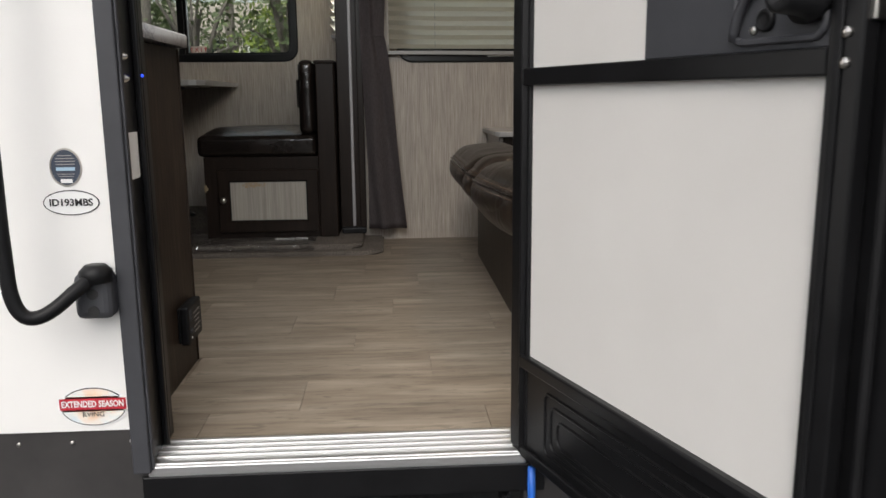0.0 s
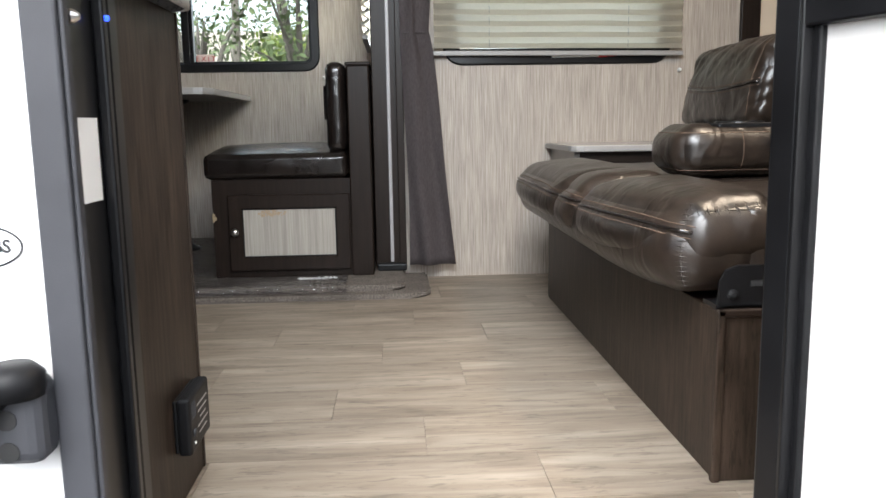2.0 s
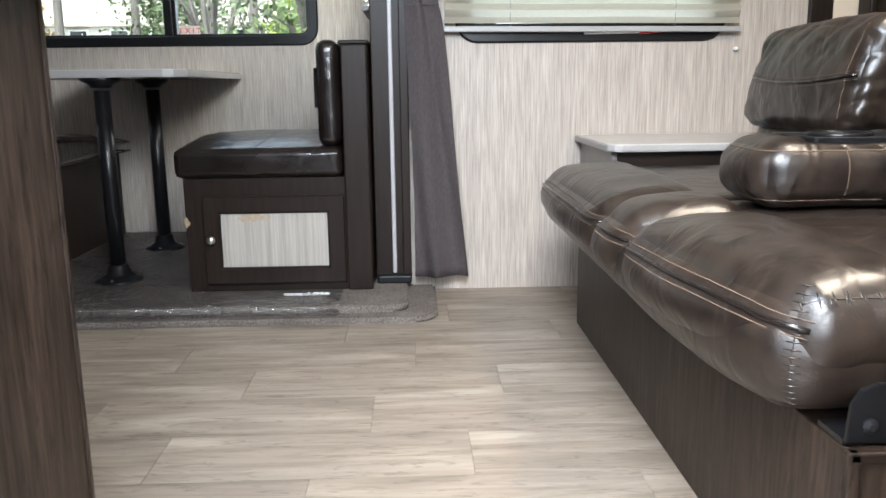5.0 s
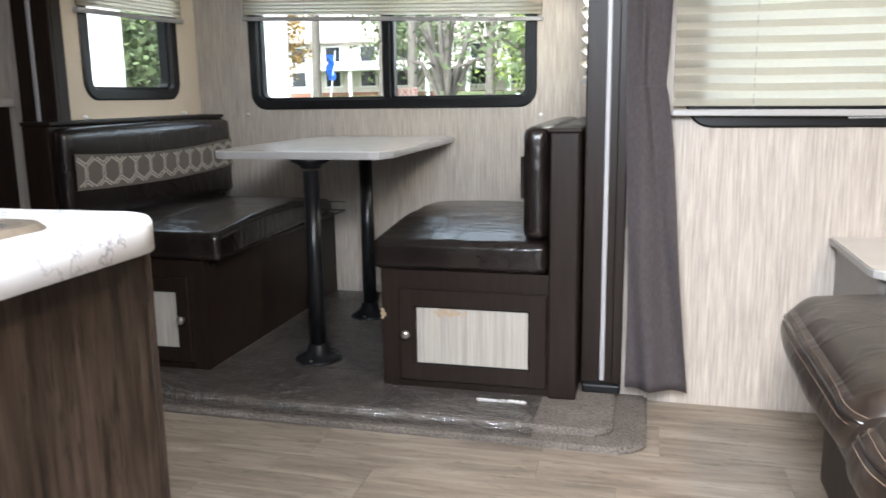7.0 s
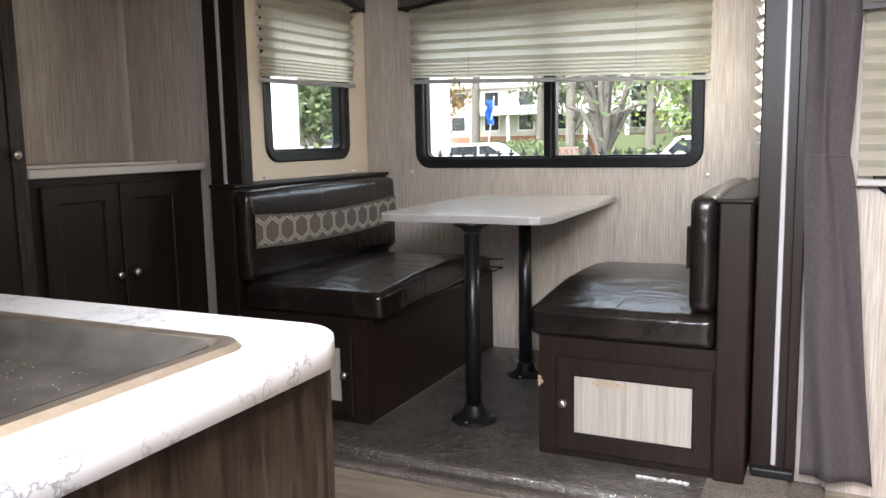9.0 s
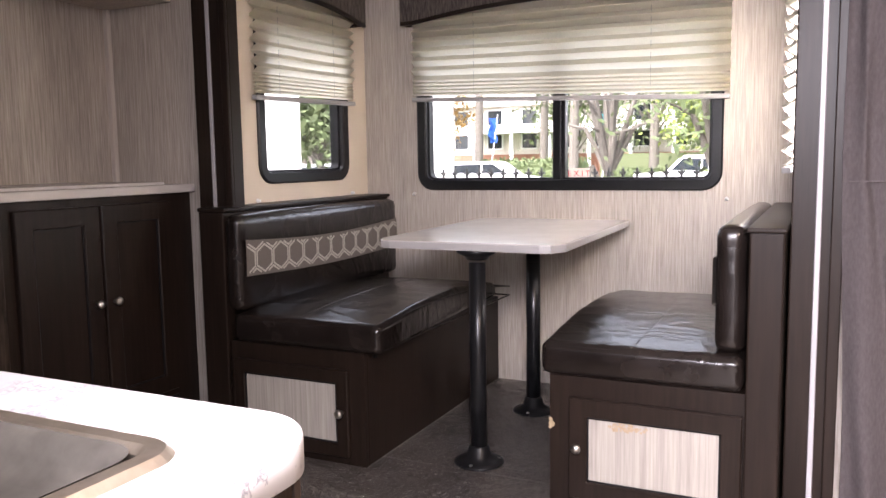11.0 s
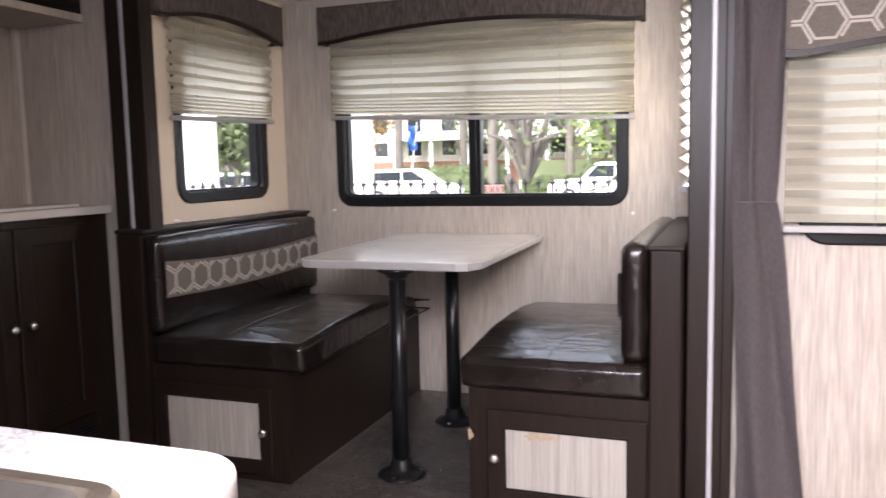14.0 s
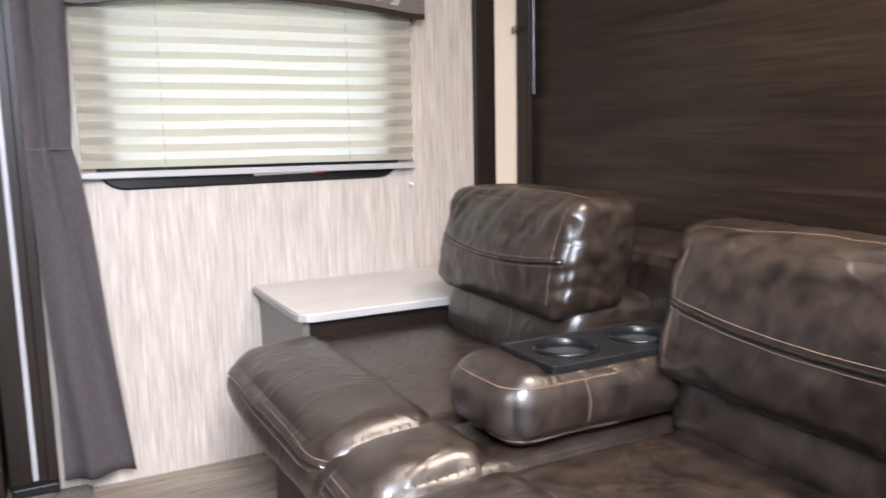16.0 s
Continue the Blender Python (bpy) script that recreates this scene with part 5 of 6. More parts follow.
arm = part("console", bm, SOFA, sofa, "folded-down padded console", smooth=True)
for pts in rings + sides:
    if len(pts) > 2:
        part("seam", tube(pts, 0.0013, 5), THREAD, arm, "tan stitching", smooth=True)
OFFSET = Vector((0.024, 0.0, -0.004))
part("tray_rim", swap(ring(1.114, 1.451, 3.142, 3.310, 0.008, 0.006, 0.6120, 0.573, 0.0015), "xzy"), BLACK_SOFT, arm, "black plastic tray rim")
part("cup_tray", cup_tray(), BLACK_SOFT, arm, "black plastic cup holder tray")
for x in (1.200, 1.365):
    part("cup_holder", lathe([(0.058, 0.6102), (0.0585, 0.6145), (0.055, 0.6165), (0.052, 0.6145), (0.050, 0.603), (0.050, 0.600)], (x, 3.226, 0), 32, caps=False), BLACK, arm, "round black cup holder", smooth=True)
    part("well", lathe([(0.0502, 0.6002), (0.047, 0.544), (0.040, 0.5355), (0.001, 0.535)], (x, 3.226, 0), 32, caps=False), RUBBER, arm, smooth=True)
OFFSET = Vector((0, 0, 0))

# ---- side table ----
side = thing("side_table", (1.4, 4.27, 0.0), "built-in side table with a grey laminate top and dark wooden front", "table")
pts = [(0.984, 4.492), (0.984, 4.068), (0.990, 4.045), (1.006, 4.029), (1.029, 4.023), (1.88, 4.023), (1.88, 4.492)]
part("top", swap(prism(pts, 0.512, 0.534, 0.003), "xzy"), TABLE, side)
part("edge_band", swap(prism([(x - 0.0012, y - 0.0012) for x, y in pts], 0.515, 0.531), "xzy"), EDGE, side, "grey edge band")
part("side_panel", boxes((1.004, 1.022, 4.058, 4.492, 0.0, 0.512), bevel=0.002), SIDEBOARD, side, "grey end panel")
part("front_panel", boxes((1.022, 1.88, 4.058, 4.076, 0.0, 0.512), bevel=0.002), DARK_H, side)

# ---- fold-down bed panel and front wall ----
solid("wall_strip", boxes((1.762, 1.840, WALL_Y - 0.022, WALL_Y, 0.534, TOP), bevel=0.003), DARK_V, "tall dark wooden strip on the wall", "trim", kind="structure")
solid("wall_infill", boxes((1.840, FRONT_X, WALL_Y - 0.012, WALL_Y, 0.534, TOP)), CREAM, "narrow cream wall panel", "wall", kind="structure")
bed = thing("fold_down_bed", (1.97, 3.4, 0.5), "closed fold-down bed with a smoked oak panel behind the sofa", "bed")
part("panel", boxes((FRONT_X - 0.005, FRONT_X + 0.022, 2.35, 4.455, 0.42, 1.93), bevel=0.004), MURPHY, bed)
part("edge_trim", boxes((FRONT_X - 0.030, FRONT_X - 0.005, 4.392, 4.470, 0.42, 1.93), bevel=0.006), DARK_V, bed, "dark rounded edge trim")
part("gas_strut", tube([(FRONT_X - 0.022, 4.374, 1.10), (FRONT_X - 0.022, 4.374, 1.90)], 0.007, 10), BLACK, bed)
part("strut_rod", tube([(FRONT_X - 0.022, 4.345, 1.45), (FRONT_X - 0.022, 4.345, 1.90)], 0.004, 8), ALU, bed)
part("latch_knob", lathe([(0.005, 0), (0.005, -0.01), (0.010, -0.014), (0.011, -0.020), (0.006, -0.026)], (FRONT_X - 0.030, 4.452, 1.319), 14, "x"), NICKEL, bed, "small nickel latch", smooth=True)

# ---- pantry side ----
cab = thing("base_cabinet", (-2.0, 4.15, 0.0), "dark espresso base cabinet with two doors beside the slide", "cabinet")
part("body", boxes((-2.29, -1.77, 3.72, 4.488, 0.0, 0.925), bevel=0.002), DARK_V, cab)
part("face_frame", swap(slab_with_holes(3.72, 4.488, 0.0, 0.925, -1.77, -1.752, [(3.78, 4.355, 0.23, 0.88)]), "yxz"), DARK_V, cab)
panel_door(cab, 3.760, 4.060, 0.215, 0.898, -1.752, 1, "yxz", 0.06, DARK_V, knob_at=(4.028, 0.582))
panel_door(cab, 4.070, 4.370, 0.215, 0.898, -1.752, 1, "yxz", 0.06, DARK_V, knob_at=(4.100, 0.582))
vent = thing("cabinet_vent", (-1.752, 4.32, 0.16), "small black vent grille low on the cabinet face", "vent")
part("plate", boxes((-1.752, -1.746, 4.26, 4.38, 0.12, 0.19), bevel=0.002), BLACK_SOFT, vent)
for k in range(5):
    part("slat", boxes((-1.746, -1.742, 4.268, 4.372, 0.128 + k * 0.012, 0.133 + k * 0.012)), BLACK, vent)
ctop = thing("worktop", (-2.0, 4.15, 0.925), "grey laminate top of the base cabinet with a thin lid", "worktop")
part("slab", boxes((-2.29, -1.725, 3.715, 4.492, 0.925, 0.955), bevel=0.005), TABLE, ctop)
part("lift_lid", boxes((-2.20, -1.745, 3.722, 4.36, 0.9555, 0.966), bevel=0.003), TABLE, ctop, "thin grey lid")
solid("corner_trim", boxes((REAR_X + 0.172, REAR_X + 0.192, WALL_Y - 0.020, WALL_Y, 0.955, TOP), bevel=0.003), TRIM, "pale wood-grain corner trim strip", "trim", kind="structure")
solid("wall_pantry", boxes((REAR_X, REAR_X + 0.172, 3.65, WALL_Y, 0.955, TOP)), WALL, "taupe wood-grain wall over the base cabinet", "wall", kind="structure")
over = thing("overhead_cabinet", (-2.0, 4.1, 1.6), "dark overhead cabinet with a pale underside over the base cabinet", "cabinet")
part("body", boxes((-2.12, -1.805, 3.65, 4.490, 1.640, TOP - 0.002), bevel=0.002), DARK_H, over)
part("underside", boxes((-2.12, -1.800, 3.65, 4.492, 1.612, 1.640), bevel=0.003), WALL, over, "taupe wood-grain underside")
panel_door(over, 3.68, 4.07, 1.66, 2.0, -1.804, 1, "yxz", 0.05, DARK_V)
panel_door(over, 4.08, 4.46, 1.66, 2.0, -1.804, 1, "yxz", 0.05, DARK_V)
ward = thing("wardrobe", (-2.0, 3.3, 0.0), "tall dark wardrobe beside the base cabinet with a nickel knob", "wardrobe")
part("body", boxes((-2.29, -1.73, 2.95, 3.70, 0.0, TOP - 0.002), bevel=0.003), DARK_V, ward)
part("stile", boxes((-1.73, -1.712, 3.652, 3.70, 0.0, TOP - 0.002), bevel=0.002), WALNUT, ward)
panel_door(ward, 3.05, 3.648, 0.1, 1.95, -1.73, 1, "yxz", 0.07, WALNUT, knob_at=(3.655, 1.0))

# ---- entry: threshold, frame, doors, steps ----
OFFSET = Vector((-0.05, 0.012, 0.0))
sill = thing("threshold", (0.49, 2.11, 0.0), "ribbed aluminium door threshold", "threshold", kind="structure")
part("plate", boxes((0.118, 0.837, 2.052, 2.165, -0.004, 0.008), bevel=0.002), ALU, sill)
part("nosing", boxes((0.118, 0.837, 2.044, 2.056, -0.016, 0.006), bevel=0.003), ALU, sill)
for y in (2.075, 2.098, 2.121, 2.146):
    part("rib", boxes((0.118, 0.837, y, y + 0.008, 0.008, 0.012), bevel=0.0015), ALU, sill)
solid("sill_beam", boxes((0.105, 0.875, 2.046, 2.12, -0.075, -0.016), bevel=0.003), BLACK, "black steel beam under the threshold", "beam", kind="structure")

frame_1 = thing("door_frame", (0.49, 2.05, 0.0), "black aluminium entry door frame", "frame", kind="structure")
part("flange", boxes((0.093, 0.126, 2.036, 2.050, -0.005, 1.9), bevel=0.003), CHARCOAL, frame_1, "grey outer flange")
part("flange_lip", boxes((0.126, 0.131, 2.041, 2.055, 0.0, 1.9), bevel=0.002), CHARCOAL, frame_1)
part("jamb", boxes((0.112, 0.124, 2.055, 2.185, 0.006, 1.86), bevel=0.002), BLACK, frame_1)
part("stop", boxes((0.124, 0.136, 2.128, 2.142, 0.006, 1.86), bevel=0.003), BLACK, frame_1, "black rubber stop")
part("inner_lip", boxes((0.112, 0.130, 2.160, 2.190, 0.010, 1.86), bevel=0.004), BLACK, frame_1)
part("hinge_jamb", boxes((0.822, 0.836, 2.048, 2.088, 0.006, 1.86), bevel=0.002), BLACK, frame_1)
part("hinge_flange", boxes((0.833, 0.880, 2.036, 2.050, -0.005, 1.9), bevel=0.003), BLACK_SOFT, frame_1)
part("head", boxes((0.120, 0.837, 2.055, 2.185, 1.86, 1.89), bevel=0.002), BLACK, frame_1)
LED = material("blue_led", (0.02, 0.05, 0.6), 0.3)
LED.node_tree.nodes["Principled BSDF"].inputs["Emission Color"].default_value = (0.03, 0.08, 1.0, 1)
LED.node_tree.nodes["Principled BSDF"].inputs["Emission Strength"].default_value = 1.0
part("switch_led", lathe([(0.003, 0.0), (0.003, 0.003), (0.001, 0.004)], (0.136, 2.135, 0.728), 10, "x"), LED, frame_1, "tiny glowing blue lamp")
part("strike_label", boxes((0.1238, 0.1256, 2.060, 2.118, 0.545, 0.628)), WHITE, frame_1, "white paper label")
for z in (0.722, 0.760, 0.93):
    part("strike", lathe([(0.007, 0.0), (0.007, 0.004), (0.003, 0.010)], (0.124, 2.072, z), 10, "x"), NICKEL, frame_1, "small steel screw")

# the screen door with the entry door folded behind it, swung open together
HINGE, WAY = Vector((0.833, 2.058, 0)), Vector((0.328, -0.944, 0)).normalized()
OUT = Vector((-WAY.y, WAY.x, 0)) * -1
if OUT.x > 0:
    OUT = -OUT
DOOR_M = Matrix.Translation(HINGE) @ Matrix(((WAY.x, -OUT.x, 0, 0), (WAY.y, -OUT.y, 0, 0), (0, 0, 1, 0), (0, 0, 0, 1)))


def dpart(name, bm, material_, parent, label="", smooth=False):
    """A part modelled on the door: x along it from the hinge, y away from the room side, z up."""
    place(bm, DOOR_M)
    bmesh.ops.recalc_face_normals(bm, faces=bm.faces[:])
    return part(name, bm, material_, parent, label, smooth)


scr = thing("screen_door", tuple(HINGE), "black aluminium screen door with pale mesh, swung open", "door", kind="structure")
dpart("stile", boxes((-0.032, 0.002, -0.012, 0.012, 0.0, 1.83), bevel=0.003), BLACK, scr)
dpart("stile_bead", boxes((0.002, 0.008, -0.006, 0.012, 0.2, 1.80), bevel=0.002), BLACK_SOFT, scr)
dpart("stile", boxes((0.658, 0.700, -0.012, 0.012, 0.0, 1.83), bevel=0.003), BLACK, scr)
dpart("stile_bead", boxes((0.668, 0.678, -0.016, -0.011, 0.0, 1.83), bevel=0.002), BLACK_SOFT, scr)
dpart("rail", boxes((0.002, 0.658, -0.012, 0.012, 1.80, 1.83), bevel=0.003), BLACK, scr)
dpart("rail", boxes((0.002, 0.658, -0.012, 0.012, 0.704, 0.734), bevel=0.003), BLACK, scr)
dpart("rail", boxes((0.002, 0.658, -0.014, 0.012, 0.180, 0.205), bevel=0.004), BLACK, scr)
kick = dpart("kick_plate", boxes((0.002, 0.658, -0.004, 0.008, 0.02, 0.182), bevel=0.002), BLACK, scr, "black pressed kick plate")
for k in range(3):
    i = 0.022 * k
    dpart("pressing", ring(0.085 + i, 0.59 - i, 0.035 + i * 0.7, 0.160 - i * 0.9, 0.02, 0.006, -0.007, 0.0, 0.002), BLACK, kick)
dpart("rail", boxes((0.002, 0.658, -0.012, 0.012, 0.0, 0.022), bevel=0.003), BLACK, scr)
dpart("mesh", boxes((0.002, 0.658, 0.000, 0.003, 0.200, 0.707)), SCREEN, scr, "fine pale screen mesh")
dpart("mesh", boxes((0.002, 0.350, 0.000, 0.003, 0.732, 1.80)), SCREEN, scr, "fine pale screen mesh")
slide = dpart("slide_panel", boxes((0.345, 0.660, -0.006, 0.004, 0.734, 1.02), bevel=0.002), CHARCOAL, scr, "charcoal sliding latch panel")
dpart("latch_plate", ring(0.515, 0.655, 0.741, 0.947, 0.02, 0.008, -0.012, -0.005, 0.002), CHARCOAL, slide)
dpart("latch_arm", tube(bezier((0.520, -0.010, 0.747), (0.525, -0.012, 0.797), (0.555, -0.013, 0.820), (0.625, -0.013, 0.824), 12), 0.006, 8), CHARCOAL, slide, smooth=True)
dpart("latch_knob", lathe([(0.028, -0.006), (0.030, -0.020), (0.022, -0.026), (0.020, -0.055), (0.018, -0.058), (0.009, -0.058), (0.009, -0.040)], (0.632, 0, 0.788), 24, "y"), BLACK_SOFT, slide, "round black latch knob", smooth=True)
dpart("lock_barrel", lathe([(0.013, -0.006), (0.013, -0.010), (0.010, -0.0125), (0.009, -0.0105), (0.003, -0.0115)], (0.567, 0, 0.768), 16, "y"), BLACK_SOFT, slide, smooth=True)
dpart("latch_screw", lathe([(0.005, -0.006), (0.005, -0.009), (0.002, -0.010)], (0.549, 0, 0.758), 10, "y"), NICKEL, slide)
for z in (0.717, 0.747):
    dpart("screw", lathe([(0.006, -0.012), (0.006, -0.015), (0.002, -0.017)], (0.682, 0, z), 10, "y"), NICKEL, scr, "bright steel screw")
dpart("latch_bolt", boxes((0.690, 0.706, -0.004, 0.012, 0.757, 0.782), bevel=0.002), NICKEL, scr, "steel latch bolt")
ent = thing("entry_door", tuple(HINGE), "thick black-edged white entry door swung open behind the screen", "door", kind="structure")
dpart("leaf", boxes((0.0, 0.640, 0.022, 0.060, -0.01, 1.86), bevel=0.003), GELCOAT, ent)
dpart("edge_frame", boxes((0.640, 0.86, 0.016, 0.064, -0.015, 1.87), bevel=0.004), BLACK, ent, "black door edge with gasket")
dpart("gasket", tube([(0.722, 0.010, -0.01), (0.722, 0.010, 1.86)], 0.006, 8), BLACK_SOFT, ent)

# steps under the sill
steps = thing("entry_steps", (0.49, 1.95, -0.62), "black folding steel entry steps under the door", "steps")
for k, (y, z) in enumerate(((1.97, -0.24), (1.72, -0.43))):
    part("tread", boxes((0.20, 0.80, y - 0.21, y, z - 0.02, z), bevel=0.004), BLACK_SOFT, steps)
    for x in (0.185, 0.80):
        part("side_arm", boxes((x, x + 0.015, y - 0.20, y + 0.12, z - 0.03, z + 0.015), bevel=0.002), BLACK, steps)
for x in (0.19, 0.80):
    part("strut", tube([(x, 2.10, -0.085), (x, 1.93, -0.25)], 0.012, 8), BLACK, steps)
    part("strut", tube([(x, 2.06, -0.26), (x, 1.70, -0.44)], 0.012, 8), BLACK, steps)
    part("foot", tube([(x, 1.58, -0.44), (x, 1.56, -0.65)], 0.012, 8), BLACK, steps)
    part("chain", tube([(x + 0.01 * math.sin(k), 2.055, -0.085 - 0.012 * k) for k in range(16)], 0.006, 6), BLACK_SOFT, steps)
solid("water_hose", tube(bezier((0.846, 2.034, -0.018), (0.846, 2.030, -0.2), (0.85, 2.03, -0.4), (0.93, 2.05, -0.645), 10), 0.008, 8), BLUE, "bright blue plastic hose hanging under the door", "hose", smooth=True)

OFFSET = Vector((-0.05, 0.012, -0.02))
# grab handle
gh = thing("grab_handle", (0.05, 2.04, 0.33), "black folding grab handle beside the entry door", "handle")
bk = part("bracket", boxes((0.028, 0.094, 2.004, 2.050, 0.325, 0.408), bevel=0.014, seg=3), CHARCOAL, gh, "dark grey moulded bracket", smooth=False)
for x, z in ((0.062, 0.341), (0.062, 0.372)):
    part("screw_well", lathe([(0.010, -0.0008), (0.010, 0.001)], (x, 2.0038, z), 14, "y"), RUBBER, bk)
part("hinge_boss", lathe([(0.028, 0.392), (0.028, 0.412), (0.018, 0.422)], (0.066, 2.018, 0.0), 18), BLACK_SOFT, gh, smooth=True)
line = [(0.066, 2.018, 0.405), (0.052, 1.995, 0.392)] + bezier((0.038, 1.98, 0.380), (0.0, 1.955, 0.342), (-0.045, 1.945, 0.315), (-0.050, 1.945, 0.41), 14) + [(-0.052, 1.945, 0.5), (-0.052, 1.945, 0.7), (-0.052, 1.945, 1.2)]
part("tube", tube(line, 0.0125, 14), BLACK_SOFT, gh, smooth=True)


# ---- stickers on the outside ----
OFFSET = Vector((-0.048, 0.0, -0.022))
def oval(cx, cz, a, b, y, d=0.0006, n=40):
    return prism([(cx + a * math.cos(2 * math.pi * k / n), cz + b * math.sin(2 * math.pi * k / n)) for k in range(n)], y, y - d)


INK = material("black_ink", (0.015, 0.015, 0.018), 0.5)
NAVY = material("navy_print", (0.035, 0.045, 0.07), 0.45)
st = thing("oval_sticker", (0.02, DOOR_Y, 0.51), "white oval model sticker with black letters", "sticker")
part("border", oval(0.022, 0.530, 0.0485, 0.0225, DOOR_Y - 0.0004), INK, st)
part("face", oval(0.022, 0.530, 0.0465, 0.0205, DOOR_Y - 0.0011), WHITE, st)
part("letters", place(text_bm("ID193MBS", 0.0175, 0.0004), Matrix.Translation((0.022, DOOR_Y - 0.0022, 0.530)) @ Matrix.Rotation(radians(90), 4, "X")), INK, st)
st = thing("seal_sticker", (0.015, DOOR_Y, 0.575), "dark oval certification seal with a silver rim", "sticker")
part("rim", oval(0.018, 0.592, 0.0275, 0.0335, DOOR_Y - 0.0004), NICKEL, st, "silver rim")
part("face", oval(0.018, 0.592, 0.0245, 0.0305, DOOR_Y - 0.0011), NAVY, st)
for k, w in enumerate((0.012, 0.016, 0.017, 0.016)):
    part("line_of_print", boxes((0.018 - w, 0.018 + w, DOOR_Y - 0.0022, DOOR_Y - 0.0016, 0.612 - k * 0.005, 0.6135 - k * 0.005)), EDGE, st)
part("number_bar", boxes((0.002, 0.034, DOOR_Y - 0.0022, DOOR_Y - 0.0016, 0.5865, 0.5925)), material("pale_blue_print", (0.35, 0.5, 0.62), 0.5), st)
for k, w in enumerate((0.015, 0.013)):
    part("line_of_print", boxes((0.018 - w, 0.018 + w, DOOR_Y - 0.0022, DOOR_Y - 0.0016, 0.580 - k * 0.004, 0.5812 - k * 0.004)), EDGE, st)
part("mark", boxes((0.008, 0.028, DOOR_Y - 0.0022, DOOR_Y - 0.0016, 0.565, 0.572)), WHITE, st)
st = thing("season_sticker", (0.03, DOOR_Y, 0.15), "oval sticker with a red band and rainbow ground", "sticker")
part("border", oval(0.026, 0.150, 0.0630, 0.0400, DOOR_Y - 0.0004), WHITE, st)
part("outline", oval(0.026, 0.150, 0.0590, 0.0370, DOOR_Y - 0.0011), INK, st)
part("face", oval(0.026, 0.150, 0.0570, 0.0350, DOOR_Y - 0.0018), grained("rainbow_print", [(0.3, (0.42, 0.58, 0.68)), (0.48, (0.76, 0.74, 0.70)), (0.70, (0.80, 0.52, 0.32))], (18, 18, 18), 0.4, 0.0), st)
part("band_border", boxes((-0.0375, 0.0895, DOOR_Y - 0.0024, DOOR_Y - 0.0020, 0.1410, 0.1700)), WHITE, st, "white outline")
part("band", boxes((-0.034, 0.086, DOOR_Y - 0.0032, DOOR_Y - 0.0026, 0.1445, 0.1665)), material("crimson_print", (0.42, 0.022, 0.035), 0.45), st, "crimson band")
part("letters", place(text_bm("EXTENDED SEASON", 0.0125, 0.0003), Matrix.Translation((0.026, DOOR_Y - 0.004, 0.1555)) @ Matrix.Rotation(radians(90), 4, "X") @ Matrix.Diagonal((1.0, 1.35, 1, 1))), WHITE, st, "white letters")
part("letters", place(text_bm("RVING", 0.0135), Matrix.Translation((0.026, DOOR_Y - 0.004, 0.1355)) @ Matrix.Rotation(radians(90), 4, "X")), INK, st, "black letters")
for x in (-0.117, -0.02, 0.088):
    solid("skirt_screw", lathe([(0.004, 0.0), (0.004, -0.002), (0.001, -0.003)], (x, DOOR_Y + 0.004, 0.078), 10, "y"), NICKEL, "small steel screw in the skirt edge", "screw", group="skirt screws")

OFFSET = Vector((0, 0, 0))

# ---- ceiling lights inside ----
WARM = material("warm_diffuser", (1, 0.9, 0.75), 0.5)
WARM.node_tree.nodes["Principled BSDF"].inputs["Emission Color"].default_value = (1.0, 0.80, 0.58, 1)
WARM.node_tree.nodes["Principled BSDF"].inputs["Emission Strength"].default_value = 3.0
for x, y, z in LIGHTS:
    lamp = thing("ceiling_light", (x, y, z), "round warm-white ceiling light of the trailer", "lamp", group="ceiling lights")
    part("rim", lathe([(0.125, 0.0), (0.125, -0.012), (0.110, -0.018)], (x, y, z), 28), WHITE, lamp)
    part("diffuser", lathe([(0.108, -0.006), (0.100, -0.014), (0.03, -0.016)], (x, y, z), 28), WARM, lamp, "glowing warm diffuser")

# ---- outdoors ----
GZ = -0.65
solid("ground", boxes((-400, 400, -200, 28, GZ - 0.3, GZ)), ASPHALT, "grey asphalt yard around the trailer", "ground", kind="structure")
solid("road", boxes((-400, 400, 28, 42, GZ - 0.3, GZ - 0.08)), ASPHALT, "two-lane asphalt street", "road", kind="structure")
solid("pavement", boxes((-400, 400, 42, 45.5, GZ - 0.3, GZ + 0.06)), CONCRETE, "pale concrete pavement across the street", "pavement", kind="structure")
solid("lawn", boxes((-400, 400, 45.5, 900, GZ - 0.3, GZ + 0.10)), GRASS, "short green lawn across the street", "lawn", kind="structure")


